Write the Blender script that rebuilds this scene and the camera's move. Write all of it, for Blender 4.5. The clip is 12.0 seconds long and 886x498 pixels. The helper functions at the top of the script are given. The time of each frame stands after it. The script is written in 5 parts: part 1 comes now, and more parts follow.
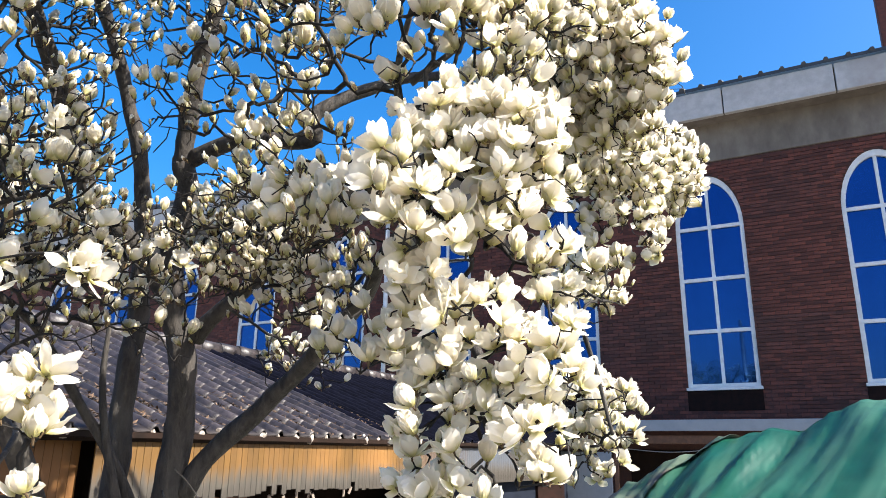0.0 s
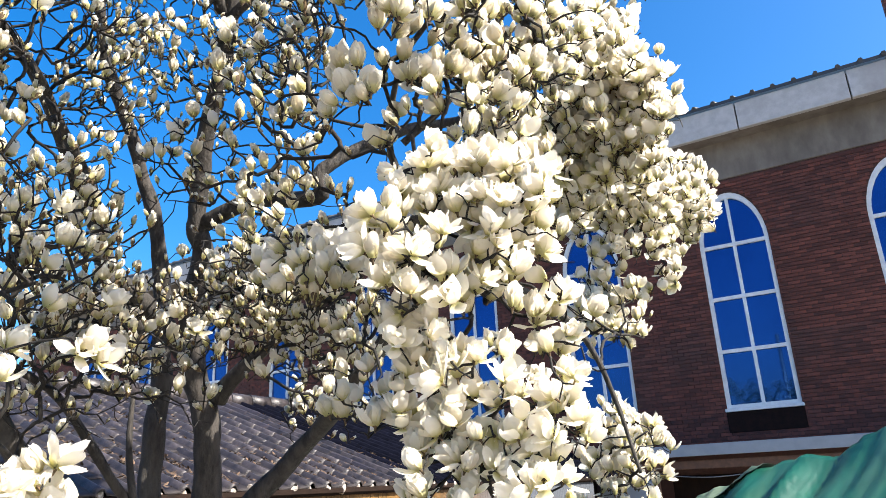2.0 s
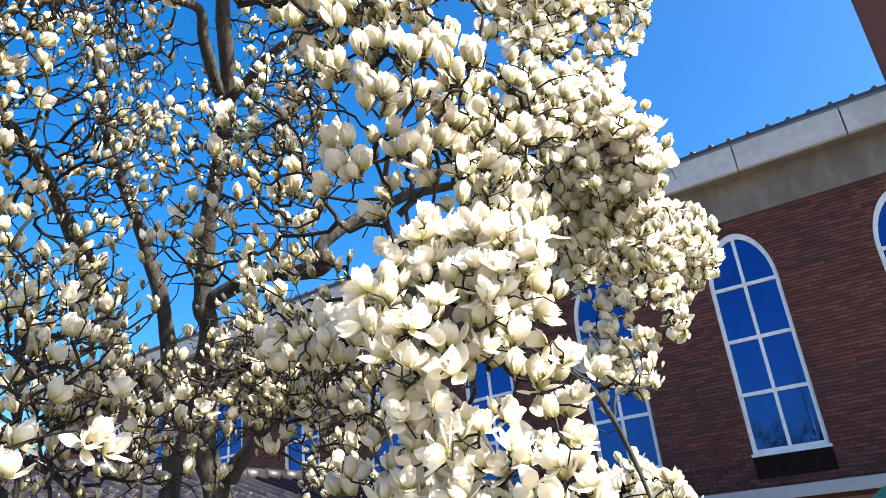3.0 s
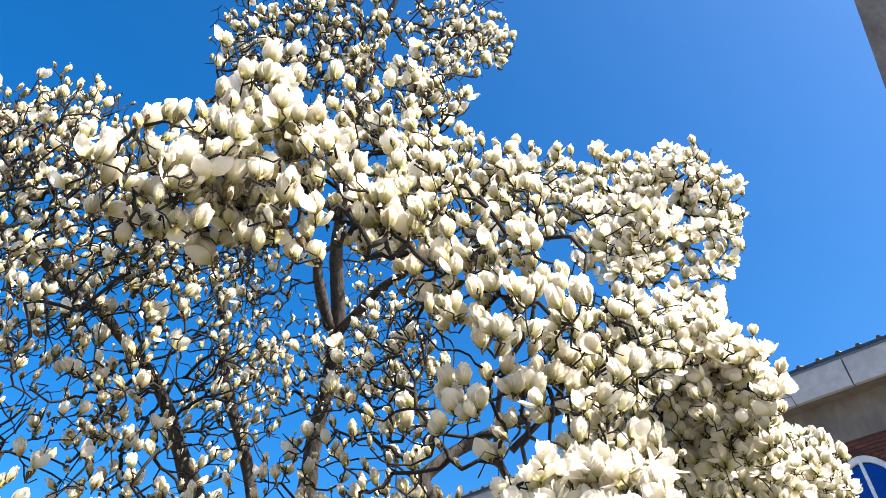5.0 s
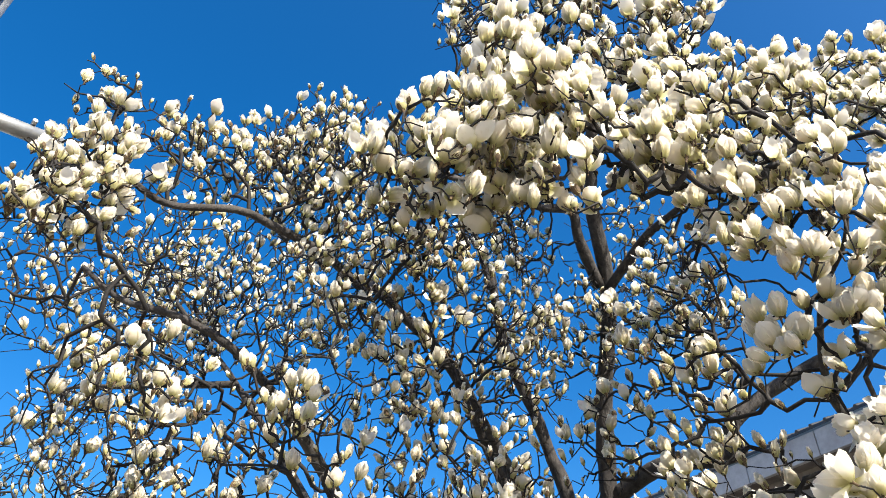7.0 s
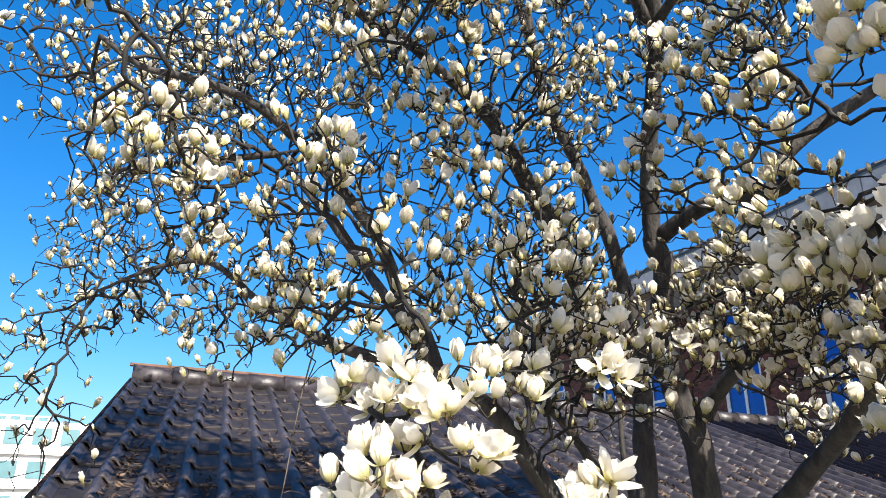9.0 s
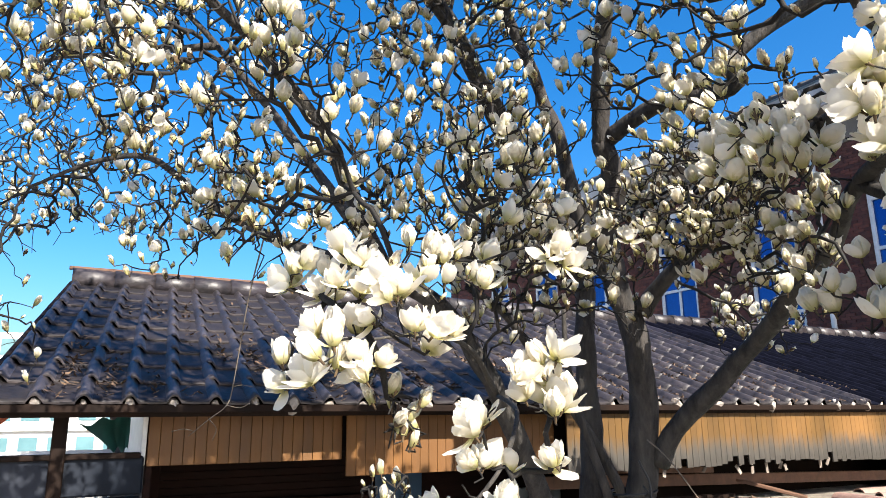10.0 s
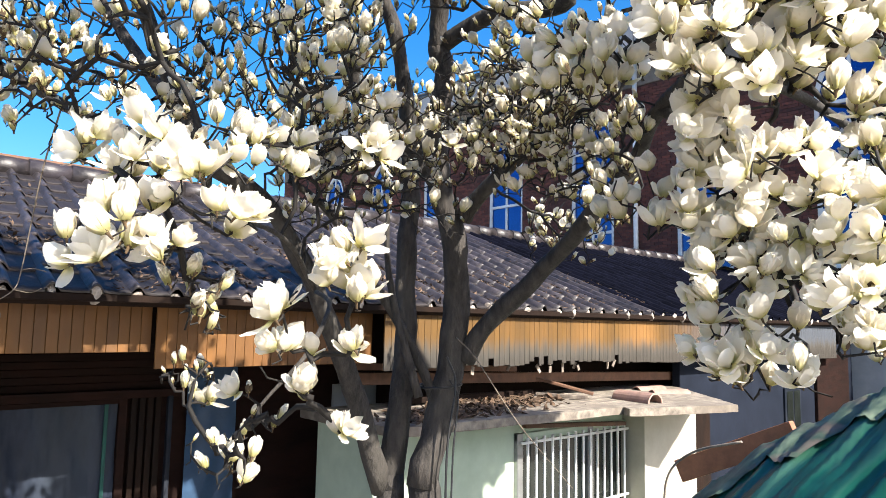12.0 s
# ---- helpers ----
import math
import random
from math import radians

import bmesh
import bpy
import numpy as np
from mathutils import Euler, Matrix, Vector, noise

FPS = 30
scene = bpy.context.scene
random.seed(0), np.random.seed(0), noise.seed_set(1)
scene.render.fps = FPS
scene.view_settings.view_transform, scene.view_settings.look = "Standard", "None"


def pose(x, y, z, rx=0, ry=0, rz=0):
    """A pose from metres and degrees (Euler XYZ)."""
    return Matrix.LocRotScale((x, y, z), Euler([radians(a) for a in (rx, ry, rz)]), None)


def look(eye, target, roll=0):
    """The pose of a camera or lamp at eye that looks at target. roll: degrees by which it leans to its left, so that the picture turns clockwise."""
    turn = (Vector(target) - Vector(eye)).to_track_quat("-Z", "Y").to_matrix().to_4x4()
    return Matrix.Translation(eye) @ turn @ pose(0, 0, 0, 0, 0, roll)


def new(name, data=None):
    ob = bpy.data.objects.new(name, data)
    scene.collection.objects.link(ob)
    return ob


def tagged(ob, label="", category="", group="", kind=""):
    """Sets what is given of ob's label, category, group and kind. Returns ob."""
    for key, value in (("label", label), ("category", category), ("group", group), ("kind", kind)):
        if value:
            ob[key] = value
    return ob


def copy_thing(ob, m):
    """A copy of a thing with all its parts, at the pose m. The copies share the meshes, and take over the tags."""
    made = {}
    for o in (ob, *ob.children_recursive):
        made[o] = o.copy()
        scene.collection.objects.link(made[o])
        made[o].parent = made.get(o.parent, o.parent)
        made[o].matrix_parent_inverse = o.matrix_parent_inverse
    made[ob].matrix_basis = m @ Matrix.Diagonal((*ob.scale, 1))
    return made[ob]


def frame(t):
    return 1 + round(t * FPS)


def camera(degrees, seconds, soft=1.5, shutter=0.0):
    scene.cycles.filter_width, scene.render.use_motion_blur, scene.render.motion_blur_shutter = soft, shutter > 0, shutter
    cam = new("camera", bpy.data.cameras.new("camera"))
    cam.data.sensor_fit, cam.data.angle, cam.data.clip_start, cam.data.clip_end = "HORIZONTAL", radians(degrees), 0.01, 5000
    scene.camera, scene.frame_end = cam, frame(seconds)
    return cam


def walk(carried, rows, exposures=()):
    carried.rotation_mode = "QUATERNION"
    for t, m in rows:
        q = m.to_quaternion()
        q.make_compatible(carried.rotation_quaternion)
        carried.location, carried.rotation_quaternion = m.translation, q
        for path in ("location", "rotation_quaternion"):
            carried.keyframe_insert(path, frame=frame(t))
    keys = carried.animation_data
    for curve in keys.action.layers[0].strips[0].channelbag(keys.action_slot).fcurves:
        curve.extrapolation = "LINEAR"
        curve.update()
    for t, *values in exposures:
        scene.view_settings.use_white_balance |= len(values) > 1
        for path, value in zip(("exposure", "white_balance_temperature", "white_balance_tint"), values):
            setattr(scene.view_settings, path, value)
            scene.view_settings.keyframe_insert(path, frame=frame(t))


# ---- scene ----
cam = camera(64.4, 12.0, soft=0.6)
PATH = [
    (0, (-0.872, 0.938, 2.445), (-1.799, 2.623, 2.995), 0.7),
    (0.5, (-0.85, 0.958, 2.415), (-1.792, 2.666, 2.855), 0.2),
    (1, (-0.84, 0.959, 2.431), (-1.809, 2.654, 2.867), -0.1),
    (1.5, (-0.812, 0.951, 2.484), (-1.79, 2.598, 3.059), -1.4),
    (2, (-0.786, 0.945, 2.504), (-1.762, 2.569, 3.144), -2.7),
    (2.5, (-0.756, 0.946, 2.513), (-1.733, 2.538, 3.228), -5.6),
    (2.7, (-0.74, 0.945, 2.519), (-1.711, 2.529, 3.26), -5.9),
    (4.3, (-0.758, 0.866, 2.548), (-1.655, 2.215, 3.72), -5.4),
    (4.5, (-0.755, 0.854, 2.551), (-1.65, 2.147, 3.786), -5.0),
    (5, (-0.756, 0.838, 2.554), (-1.679, 2.022, 3.877), -3.7),
    (5.5, (-0.771, 0.824, 2.556), (-1.803, 1.858, 3.922), -1.5),
    (6, (-0.801, 0.816, 2.556), (-1.952, 1.711, 3.925), 1.1),
    (6.5, (-0.836, 0.818, 2.559), (-2.108, 1.606, 3.886), 2.4),
    (7, (-0.868, 0.818, 2.562), (-2.26, 1.511, 3.819), 2.6),
    (7.2, (-0.88, 0.819, 2.563), (-2.315, 1.465, 3.797), 2.1),
    (8.8, (-0.975, 0.873, 2.519), (-2.695, 1.575, 3.26), 0.6),
    (9, (-0.98, 0.874, 2.511), (-2.696, 1.618, 3.22), 0.4),
    (9.5, (-0.995, 0.877, 2.491), (-2.715, 1.725, 3.06), -0.4),
    (10, (-1.008, 0.876, 2.459), (-2.727, 1.786, 2.925), -0.5),
    (10.5, (-1.005, 0.891, 2.432), (-2.704, 1.891, 2.765), -0.9),
    (11, (-1.002, 0.905, 2.415), (-2.681, 1.963, 2.668), -1.1),
    (11.5, (-0.997, 0.917, 2.411), (-2.611, 2.079, 2.624), -0.2),
    (12, (-0.987, 0.932, 2.417), (-2.48, 2.247, 2.627), 1.1),
]
# the clip's own exposure drifts a little as more or less sky comes into view
DRIFT = [(0, 1.90), (2.5, 1.95), (4.5, 1.86), (5.5, 1.74), (7, 1.55), (9, 1.66), (10.5, 1.78), (12, 1.88)]
walk(cam, [(t, look(eye, target, roll)) for t, eye, target, roll in PATH], exposures=DRIFT)

# ---- daylight: clear spring sky, sun to the side of the yard, the church front in shade ----
SUN = Vector((1.25, 0.12, 1.0)).normalized()
world = bpy.data.worlds.new("sky")
scene.world = world
world.use_nodes = True
wn = world.node_tree.nodes
sky = wn.new("ShaderNodeTexSky")
sky.sky_type = "NISHITA"
sky.sun_disc = False
sky.sun_elevation = math.asin(SUN.z)
sky.sun_rotation = math.atan2(SUN.x, SUN.y)
sky.altitude = 200
sky.air_density, sky.dust_density, sky.ozone_density = 1.0, 3.2, 4.5
deep = wn.new("ShaderNodeHueSaturation")
deep.inputs["Saturation"].default_value = 1.38
deep.inputs["Hue"].default_value = 0.5010
world.node_tree.links.new(sky.outputs["Color"], deep.inputs["Color"])
world.node_tree.links.new(deep.outputs["Color"], wn["Background"].inputs["Color"])
wn["Background"].inputs["Strength"].default_value = 0.084

sun_data = bpy.data.lights.new("sun", "SUN")
sun_data.energy, sun_data.angle, sun_data.color = 4.3, radians(0.53), (1.0, 0.93, 0.82)
sun = new("sun", sun_data)
sun.matrix_world = look(SUN * 60, (0, 0, 0))


# ---- materials ----
def mat(name, a, b=None, rough=0.7, scale=6.0, big=0.7, bump=0.25, metal=0.0, stretch=(1, 1, 1), stain=None, stain_amount=0.5,
        rand=0.0, detail=6.0, spec=0.5, coat=0.0):
    """Two colours mixed by fine noise, a large-scale stain, fine relief and, with rand, a tint of its own for every piece."""
    m = bpy.data.materials.new(name)
    m.use_nodes = True
    n, l = m.node_tree.nodes, m.node_tree.links
    bsdf = n["Principled BSDF"]
    geo = n.new("ShaderNodeTexCoord")
    mp = n.new("ShaderNodeMapping")
    mp.inputs["Scale"].default_value = stretch
    l.new(geo.outputs["Object"], mp.inputs["Vector"])
    n1 = n.new("ShaderNodeTexNoise")
    n1.inputs["Scale"].default_value, n1.inputs["Detail"].default_value, n1.inputs["Roughness"].default_value = scale, detail, 0.62
    l.new(mp.outputs["Vector"], n1.inputs["Vector"])
    n2 = n.new("ShaderNodeTexNoise")
    n2.inputs["Scale"].default_value, n2.inputs["Detail"].default_value = big, 4.0
    l.new(mp.outputs["Vector"], n2.inputs["Vector"])
    b = b or tuple(c * 0.72 for c in a)
    r1 = n.new("ShaderNodeValToRGB")
    r1.color_ramp.elements[0].position, r1.color_ramp.elements[1].position = 0.36, 0.66
    r1.color_ramp.elements[0].color, r1.color_ramp.elements[1].color = (*b, 1), (*a, 1)
    l.new(n1.outputs["Fac"], r1.inputs["Fac"])
    r2 = n.new("ShaderNodeValToRGB")
    r2.color_ramp.elements[0].position, r2.color_ramp.elements[1].position = 0.5, 0.68
    r2.color_ramp.elements[0].color, r2.color_ramp.elements[1].color = (0, 0, 0, 1), (stain_amount,) * 3 + (1,)
    l.new(n2.outputs["Fac"], r2.inputs["Fac"])
    mx = n.new("ShaderNodeMix")
    mx.data_type = "RGBA"
    l.new(r2.outputs["Color"], mx.inputs["Factor"])
    l.new(r1.outputs["Color"], mx.inputs["A"])
    mx.inputs["B"].default_value = (*(stain or tuple(c * 0.5 for c in a)), 1)
    colour = mx.outputs["Result"]
    if rand:
        info, isl, add = n.new("ShaderNodeObjectInfo"), n.new("ShaderNodeNewGeometry"), n.new("ShaderNodeMath")
        l.new(info.outputs["Random"], add.inputs[0])
        l.new(isl.outputs["Random Per Island"], add.inputs[1])
        fr = n.new("ShaderNodeMath")
        fr.operation = "FRACT"
        l.new(add.outputs[0], fr.inputs[0])
        rng = n.new("ShaderNodeMapRange")
        rng.inputs["To Min"].default_value, rng.inputs["To Max"].default_value = 1 - rand, 1 + rand * 0.6
        l.new(fr.outputs[0], rng.inputs["Value"])
        hs = n.new("ShaderNodeHueSaturation")
        l.new(rng.outputs["Result"], hs.inputs["Value"])
        l.new(colour, hs.inputs["Color"])
        colour = hs.outputs["Color"]
    l.new(colour, bsdf.inputs["Base Color"])
    rr = n.new("ShaderNodeMapRange")
    rr.inputs["To Min"].default_value, rr.inputs["To Max"].default_value = max(0.03, rough - 0.12), min(1.0, rough + 0.12)
    l.new(n1.outputs["Fac"], rr.inputs["Value"])
    l.new(rr.outputs["Result"], bsdf.inputs["Roughness"])
    bsdf.inputs["Metallic"].default_value = metal
    bsdf.inputs["Specular IOR Level"].default_value = spec
    bsdf.inputs["Coat Weight"].default_value = coat
    if bump:
        bp = n.new("ShaderNodeBump")
        bp.inputs["Strength"].default_value, bp.inputs["Distance"].default_value = bump, 0.02
        l.new(n1.outputs["Fac"], bp.inputs["Height"])
        l.new(bp.outputs["Normal"], bsdf.inputs["Normal"])
    return m


def petal_material(name="magnolia_tepal", green=0.0):
    m = bpy.data.materials.new(name)
    m.use_nodes = True
    n, l = m.node_tree.nodes, m.node_tree.links
    bsdf, out = n["Principled BSDF"], n["Material Output"]
    uv = n.new("ShaderNodeUVMap")
    sep = n.new("ShaderNodeSeparateXYZ")
    l.new(uv.outputs["UV"], sep.inputs[0])
    ramp = n.new("ShaderNodeValToRGB")
    e = ramp.color_ramp.elements
    e[0].position, e[0].color = 0.0, (0.50, 0.47, 0.20, 1)
    e[1].position, e[1].color = 1.0, (0.93, 0.90, 0.82, 1)
    for at, c in ((0.16 + green, (0.64, 0.60, 0.32, 1)), (0.42 + green, (0.91, 0.86, 0.73, 1)), (0.9, (0.94, 0.91, 0.84, 1))):
        e.new(at).color = c
    l.new(sep.outputs["Y"], ramp.inputs["Fac"])
    # veins along the tepal and small bruises
    tc = n.new("ShaderNodeTexCoord")
    noise_a = n.new("ShaderNodeTexNoise")
    noise_a.inputs["Scale"].default_value, noise_a.inputs["Detail"].default_value = 22.0, 5.0
    l.new(tc.outputs["Object"], noise_a.inputs["Vector"])
    bru = n.new("ShaderNodeValToRGB")
    bru.color_ramp.elements[0].position, bru.color_ramp.elements[1].position = 0.66, 0.80
    bru.color_ramp.elements[0].color, bru.color_ramp.elements[1].color = (0, 0, 0, 1), (0.55, 0.55, 0.55, 1)
    l.new(noise_a.outputs["Fac"], bru.inputs["Fac"])
    mx = n.new("ShaderNodeMix")
    mx.data_type = "RGBA"
    l.new(bru.outputs["Color"], mx.inputs["Factor"])
    l.new(ramp.outputs["Color"], mx.inputs["A"])
    mx.inputs["B"].default_value = (0.60, 0.46, 0.27, 1)
    info, isl, add, fr = (n.new("ShaderNodeObjectInfo"), n.new("ShaderNodeNewGeometry"), n.new("ShaderNodeMath"), n.new("ShaderNodeMath"))
    l.new(info.outputs["Random"], add.inputs[0])
    l.new(isl.outputs["Random Per Island"], add.inputs[1])
    fr.operation = "FRACT"
    l.new(add.outputs[0], fr.inputs[0])
    rng = n.new("ShaderNodeMapRange")
    rng.inputs["To Min"].default_value, rng.inputs["To Max"].default_value = 0.90, 1.03
    l.new(fr.outputs[0], rng.inputs["Value"])
    hs = n.new("ShaderNodeHueSaturation")
    l.new(rng.outputs["Result"], hs.inputs["Value"])
    l.new(mx.outputs["Result"], hs.inputs["Color"])
    wave = n.new("ShaderNodeTexWave")
    wave.inputs["Scale"].default_value, wave.inputs["Distortion"].default_value = 7.0, 2.0
    l.new(uv.outputs["UV"], wave.inputs["Vector"])
    bp = n.new("ShaderNodeBump")
    bp.inputs["Strength"].default_value, bp.inputs["Distance"].default_value = 0.18, 0.002
    l.new(wave.outputs["Fac"], bp.inputs["Height"])
    l.new(bp.outputs["Normal"], bsdf.inputs["Normal"])
    l.new(hs.outputs["Color"], bsdf.inputs["Base Color"])
    bsdf.inputs["Roughness"].default_value = 0.55
    bsdf.inputs["Specular IOR Level"].default_value = 0.3
    tr = n.new("ShaderNodeBsdfTranslucent")
    l.new(hs.outputs["Color"], tr.inputs["Color"])
    mix = n.new("ShaderNodeMixShader")
    mix.inputs["Fac"].default_value = 0.66
    l.new(bsdf.outputs[0], mix.inputs[1])
    l.new(tr.outputs[0], mix.inputs[2])
    l.new(mix.outputs[0], out.inputs["Surface"])
    return m


BARK = mat("bark", (0.050, 0.043, 0.038), (0.011, 0.0095, 0.0085), rough=0.9, scale=26, big=3.5, bump=0.9, stretch=(1, 1, 0.35), stain=(0.085, 0.078, 0.066), stain_amount=0.45)
TWIG = mat("twig_bark", (0.010, 0.0072, 0.0055), (0.0045, 0.0034, 0.0028), rough=0.85, scale=40, big=5, bump=0.3)
PETAL = petal_material()
BUD = petal_material("bud_tepal", 0.12)
BRACT = mat("bud_scale", (0.12, 0.078, 0.034), (0.050, 0.029, 0.015), rough=0.9, scale=60, big=8, bump=0.3, rand=0.25)
BRICK = mat("fired_brick", (0.135, 0.038, 0.024), (0.074, 0.024, 0.018), rough=0.85, scale=9, big=0.55, bump=0.3, stain=(0.065, 0.030, 0.025), stain_amount=0.7, rand=0.45)
MORTAR = mat("mortar", (0.070, 0.031, 0.024), (0.050, 0.023, 0.019), rough=0.95, scale=14, big=0.8, bump=0.3)
CONCRETE = mat("weathered_concrete", (0.1955, 0.17, 0.1403), (0.136, 0.1148, 0.0935), rough=0.9, scale=5, big=0.8, bump=0.25, stain=(0.068, 0.05525, 0.0425), stain_amount=0.7, stretch=(1, 1, 0.5))
PLASTER = mat("pale_fascia_plaster", (0.464, 0.456, 0.448), (0.376, 0.368, 0.36), rough=0.85, scale=7, big=0.9, bump=0.15, stain=(0.288, 0.264, 0.248), stain_amount=0.6)
WHITE = mat("white_frame_paint", (0.702, 0.702, 0.693), (0.594, 0.594, 0.585), rough=0.45, scale=9, big=2, bump=0.06, stain=(0.495, 0.486, 0.45), stain_amount=0.4)
GLASS = mat("blue_film_glass", (0.012, 0.075, 0.25), (0.010, 0.066, 0.225), rough=-0.09, scale=1.2, big=0.5, bump=0.015, spec=0.6, metal=0.8, stain=(0.008, 0.05, 0.18), stain_amount=0.6)
DARKROOF = mat("dark_metal_roof", (0.045, 0.048, 0.055), (0.03, 0.032, 0.036), rough=0.5, scale=8, big=1, bump=0.1)
# strong tonal contrast puts the tree's dappled shade into the tile colour
ROOF = mat("brown_roof_tile", (0.054, 0.045, 0.047), (0.013, 0.011, 0.012), rough=0.45, scale=13, big=2.4, bump=0.4, stain=(0.030, 0.025, 0.032), stain_amount=0.85, rand=0.4, spec=0.5)
# darker copy of the tile: shade between the ribs put into the pan
ROOFPAN = mat("shade_toned_roof_pan", (0.024, 0.019, 0.020), (0.010, 0.008, 0.009), rough=0.6, scale=9, big=2.2, bump=0.35, stain=(0.055, 0.043, 0.038), stain_amount=0.7, rand=0.3, spec=0.35)
# for the roof's far end: its shade is put into the tile colour
SHADEROOF = mat("shade_toned_roof_tile", (0.0055, 0.0062, 0.0125), (0.003, 0.0034, 0.007), rough=0.85, scale=11, big=1.6, bump=0.3, rand=0.3, spec=0.03)
# darker copy of the yellow boarding, with tree and eave shade in its colour
SHADEYELLOW = mat("shaded_yellow_boarding", (0.155, 0.064, 0.010), (0.105, 0.043, 0.008), rough=0.6, scale=7, big=1.5, bump=0.15, stretch=(1, 1, 0.25), stain=(0.13, 0.055, 0.015), stain_amount=0.6, rand=0.12)
MORTARCAP = mat("eave_mortar", (0.42, 0.38, 0.34), (0.2, 0.17, 0.15), rough=0.95, scale=30, big=6, bump=0.5, stain=(0.16, 0.13, 0.11), stain_amount=0.8)
WOODRAW = mat("bleached_board_end", (0.33, 0.28, 0.23), (0.15, 0.12, 0.10), rough=0.9, scale=16, big=5, bump=0.4, stretch=(1, 1, 0.2), stain=(0.10, 0.085, 0.07), stain_amount=0.8, rand=0.25)
# these two browns are darkened to hold the shade under the eave
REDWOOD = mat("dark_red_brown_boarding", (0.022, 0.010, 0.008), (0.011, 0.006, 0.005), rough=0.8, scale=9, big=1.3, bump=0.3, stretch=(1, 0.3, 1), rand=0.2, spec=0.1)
DARKWOOD = mat("shade_toned_dark_wood", (0.017, 0.0092, 0.0064), (0.009, 0.0055, 0.0042), rough=0.75, scale=9, big=1.3, bump=0.3, stretch=(1, 1, 0.3), spec=0.12)
BROWNWOOD = mat("brown_beam_wood", (0.1575, 0.07875, 0.045), (0.09, 0.045, 0.027), rough=0.75, scale=10, big=2, bump=0.3)
SLAB = mat("slab_concrete", (0.28, 0.245, 0.20), (0.11, 0.092, 0.075), rough=0.92, scale=13, big=1.9, bump=0.4, stain=(0.1346, 0.1102, 0.08874), stain_amount=0.75)
# near-black so that the sunlit passage wall looks shaded
PASSAGE = mat("shade_toned_blue_render", (0.012, 0.016, 0.027), (0.008, 0.011, 0.019), rough=0.8, scale=5, big=0.9, bump=0.12, spec=0.1)
DEADWOOD = mat("bare_pale_wood", (0.19, 0.155, 0.12), (0.11, 0.09, 0.07), rough=0.9, scale=30, big=4, bump=0.3)
MINT = mat("mint_wall_paint", (0.46, 0.55, 0.43), (0.40, 0.48, 0.37), rough=0.7, scale=6, big=1.1, bump=0.12, stain=(0.252, 0.308, 0.238), stain_amount=0.5)
CREAM = mat("cream_wall_paint", (0.43, 0.41, 0.335), (0.37, 0.35, 0.285), rough=0.75, scale=6, big=1.3, bump=0.12, stain=(0.33, 0.315, 0.255), stain_amount=0.5)
PALEWALL = mat("pale_blue_wall", (0.2625, 0.2888, 0.315), (0.2205, 0.2468, 0.273), rough=0.8, scale=5, big=0.9, bump=0.12, stain=(0.1733, 0.189, 0.21), stain_amount=0.5)
# slate blue taken near black: shade of the open bay is in the colour
SLATEBLUE = mat("shade_toned_slate_blue", (0.012, 0.016, 0.025), (0.008, 0.011, 0.017), spec=0.1, rough=0.6, scale=5, big=1.5, bump=0.15, stain=(0.035, 0.0385, 0.049), stain_amount=0.6)
STEEL = mat("grey_steel", (0.368, 0.376, 0.376), (0.272, 0.272, 0.272), rough=0.42, scale=12, big=3, bump=0.08, metal=0.7)
GALV = mat("galvanised_pipe", (0.36, 0.37, 0.365), (0.27, 0.27, 0.265), rough=0.4, scale=18, big=4, bump=0.06, metal=0.55)
BLACKGLASS = mat("dark_pane", (0.018, 0.022, 0.02), (0.010, 0.012, 0.011), rough=0.12, scale=3, big=1, bump=0.02, spec=0.6)
SHEET = mat("plastic_sheet", (0.032, 0.042, 0.066), (0.010, 0.014, 0.026), spec=0.15, rough=0.5, scale=3, big=1.4, bump=0.3, stain=(0.048, 0.057, 0.066), stain_amount=0.6, stretch=(1, 1, 0.4))
# blue halved in brightness to paint in the shade beside the door
BLUESHEET = mat("blue_sheet", (0.022, 0.060, 0.125), (0.014, 0.040, 0.088), rough=0.5, scale=5, big=2, bump=0.3)
TARPEDGE = mat("faded_camouflage_tarpaulin", (0.15, 0.20, 0.14), (0.004, 0.040, 0.027), rough=0.6, scale=5.0, big=4.0, bump=0.3, stain=(0.16, 0.115, 0.095), stain_amount=0.95, detail=2.5, stretch=(1, 1.5, 1))
TERRACOTTA = mat("clay_ridge_tile", (0.37, 0.235, 0.19), (0.26, 0.16, 0.13), rough=0.85, scale=18, big=5, bump=0.4)
LEAFLITTER = mat("dry_leaf_litter", (0.14, 0.0875, 0.0525), (0.063, 0.0385, 0.0245), rough=0.95, scale=40, big=8, bump=0.5, rand=0.45)
ORANGE = mat("red_primer_steel", (0.40, 0.085, 0.03), (0.30, 0.06, 0.025), rough=0.5, scale=8, big=2, bump=0.1)
BEAMRUST = mat("rust_brown_channel", (0.34, 0.14, 0.075), (0.22, 0.09, 0.05), rough=0.7, scale=10, big=2, bump=0.2)
# unseen ground, its pale tone added to throw sunlight onto the blossoms' undersides
EARTH = mat("light_bouncing_ground", (0.29, 0.265, 0.225), (0.21, 0.19, 0.165), rough=0.95, scale=2.5, big=0.15, bump=0.4)
APT = mat("apartment_paint", (0.595, 0.595, 0.5865), (0.527, 0.527, 0.5185), rough=0.8, scale=0.6, big=0.1, bump=0.0)
APTGLASS = mat("apartment_glass", (0.10, 0.20, 0.22), (0.07, 0.15, 0.17), rough=0.2, scale=0.5, big=0.1, bump=0.0)
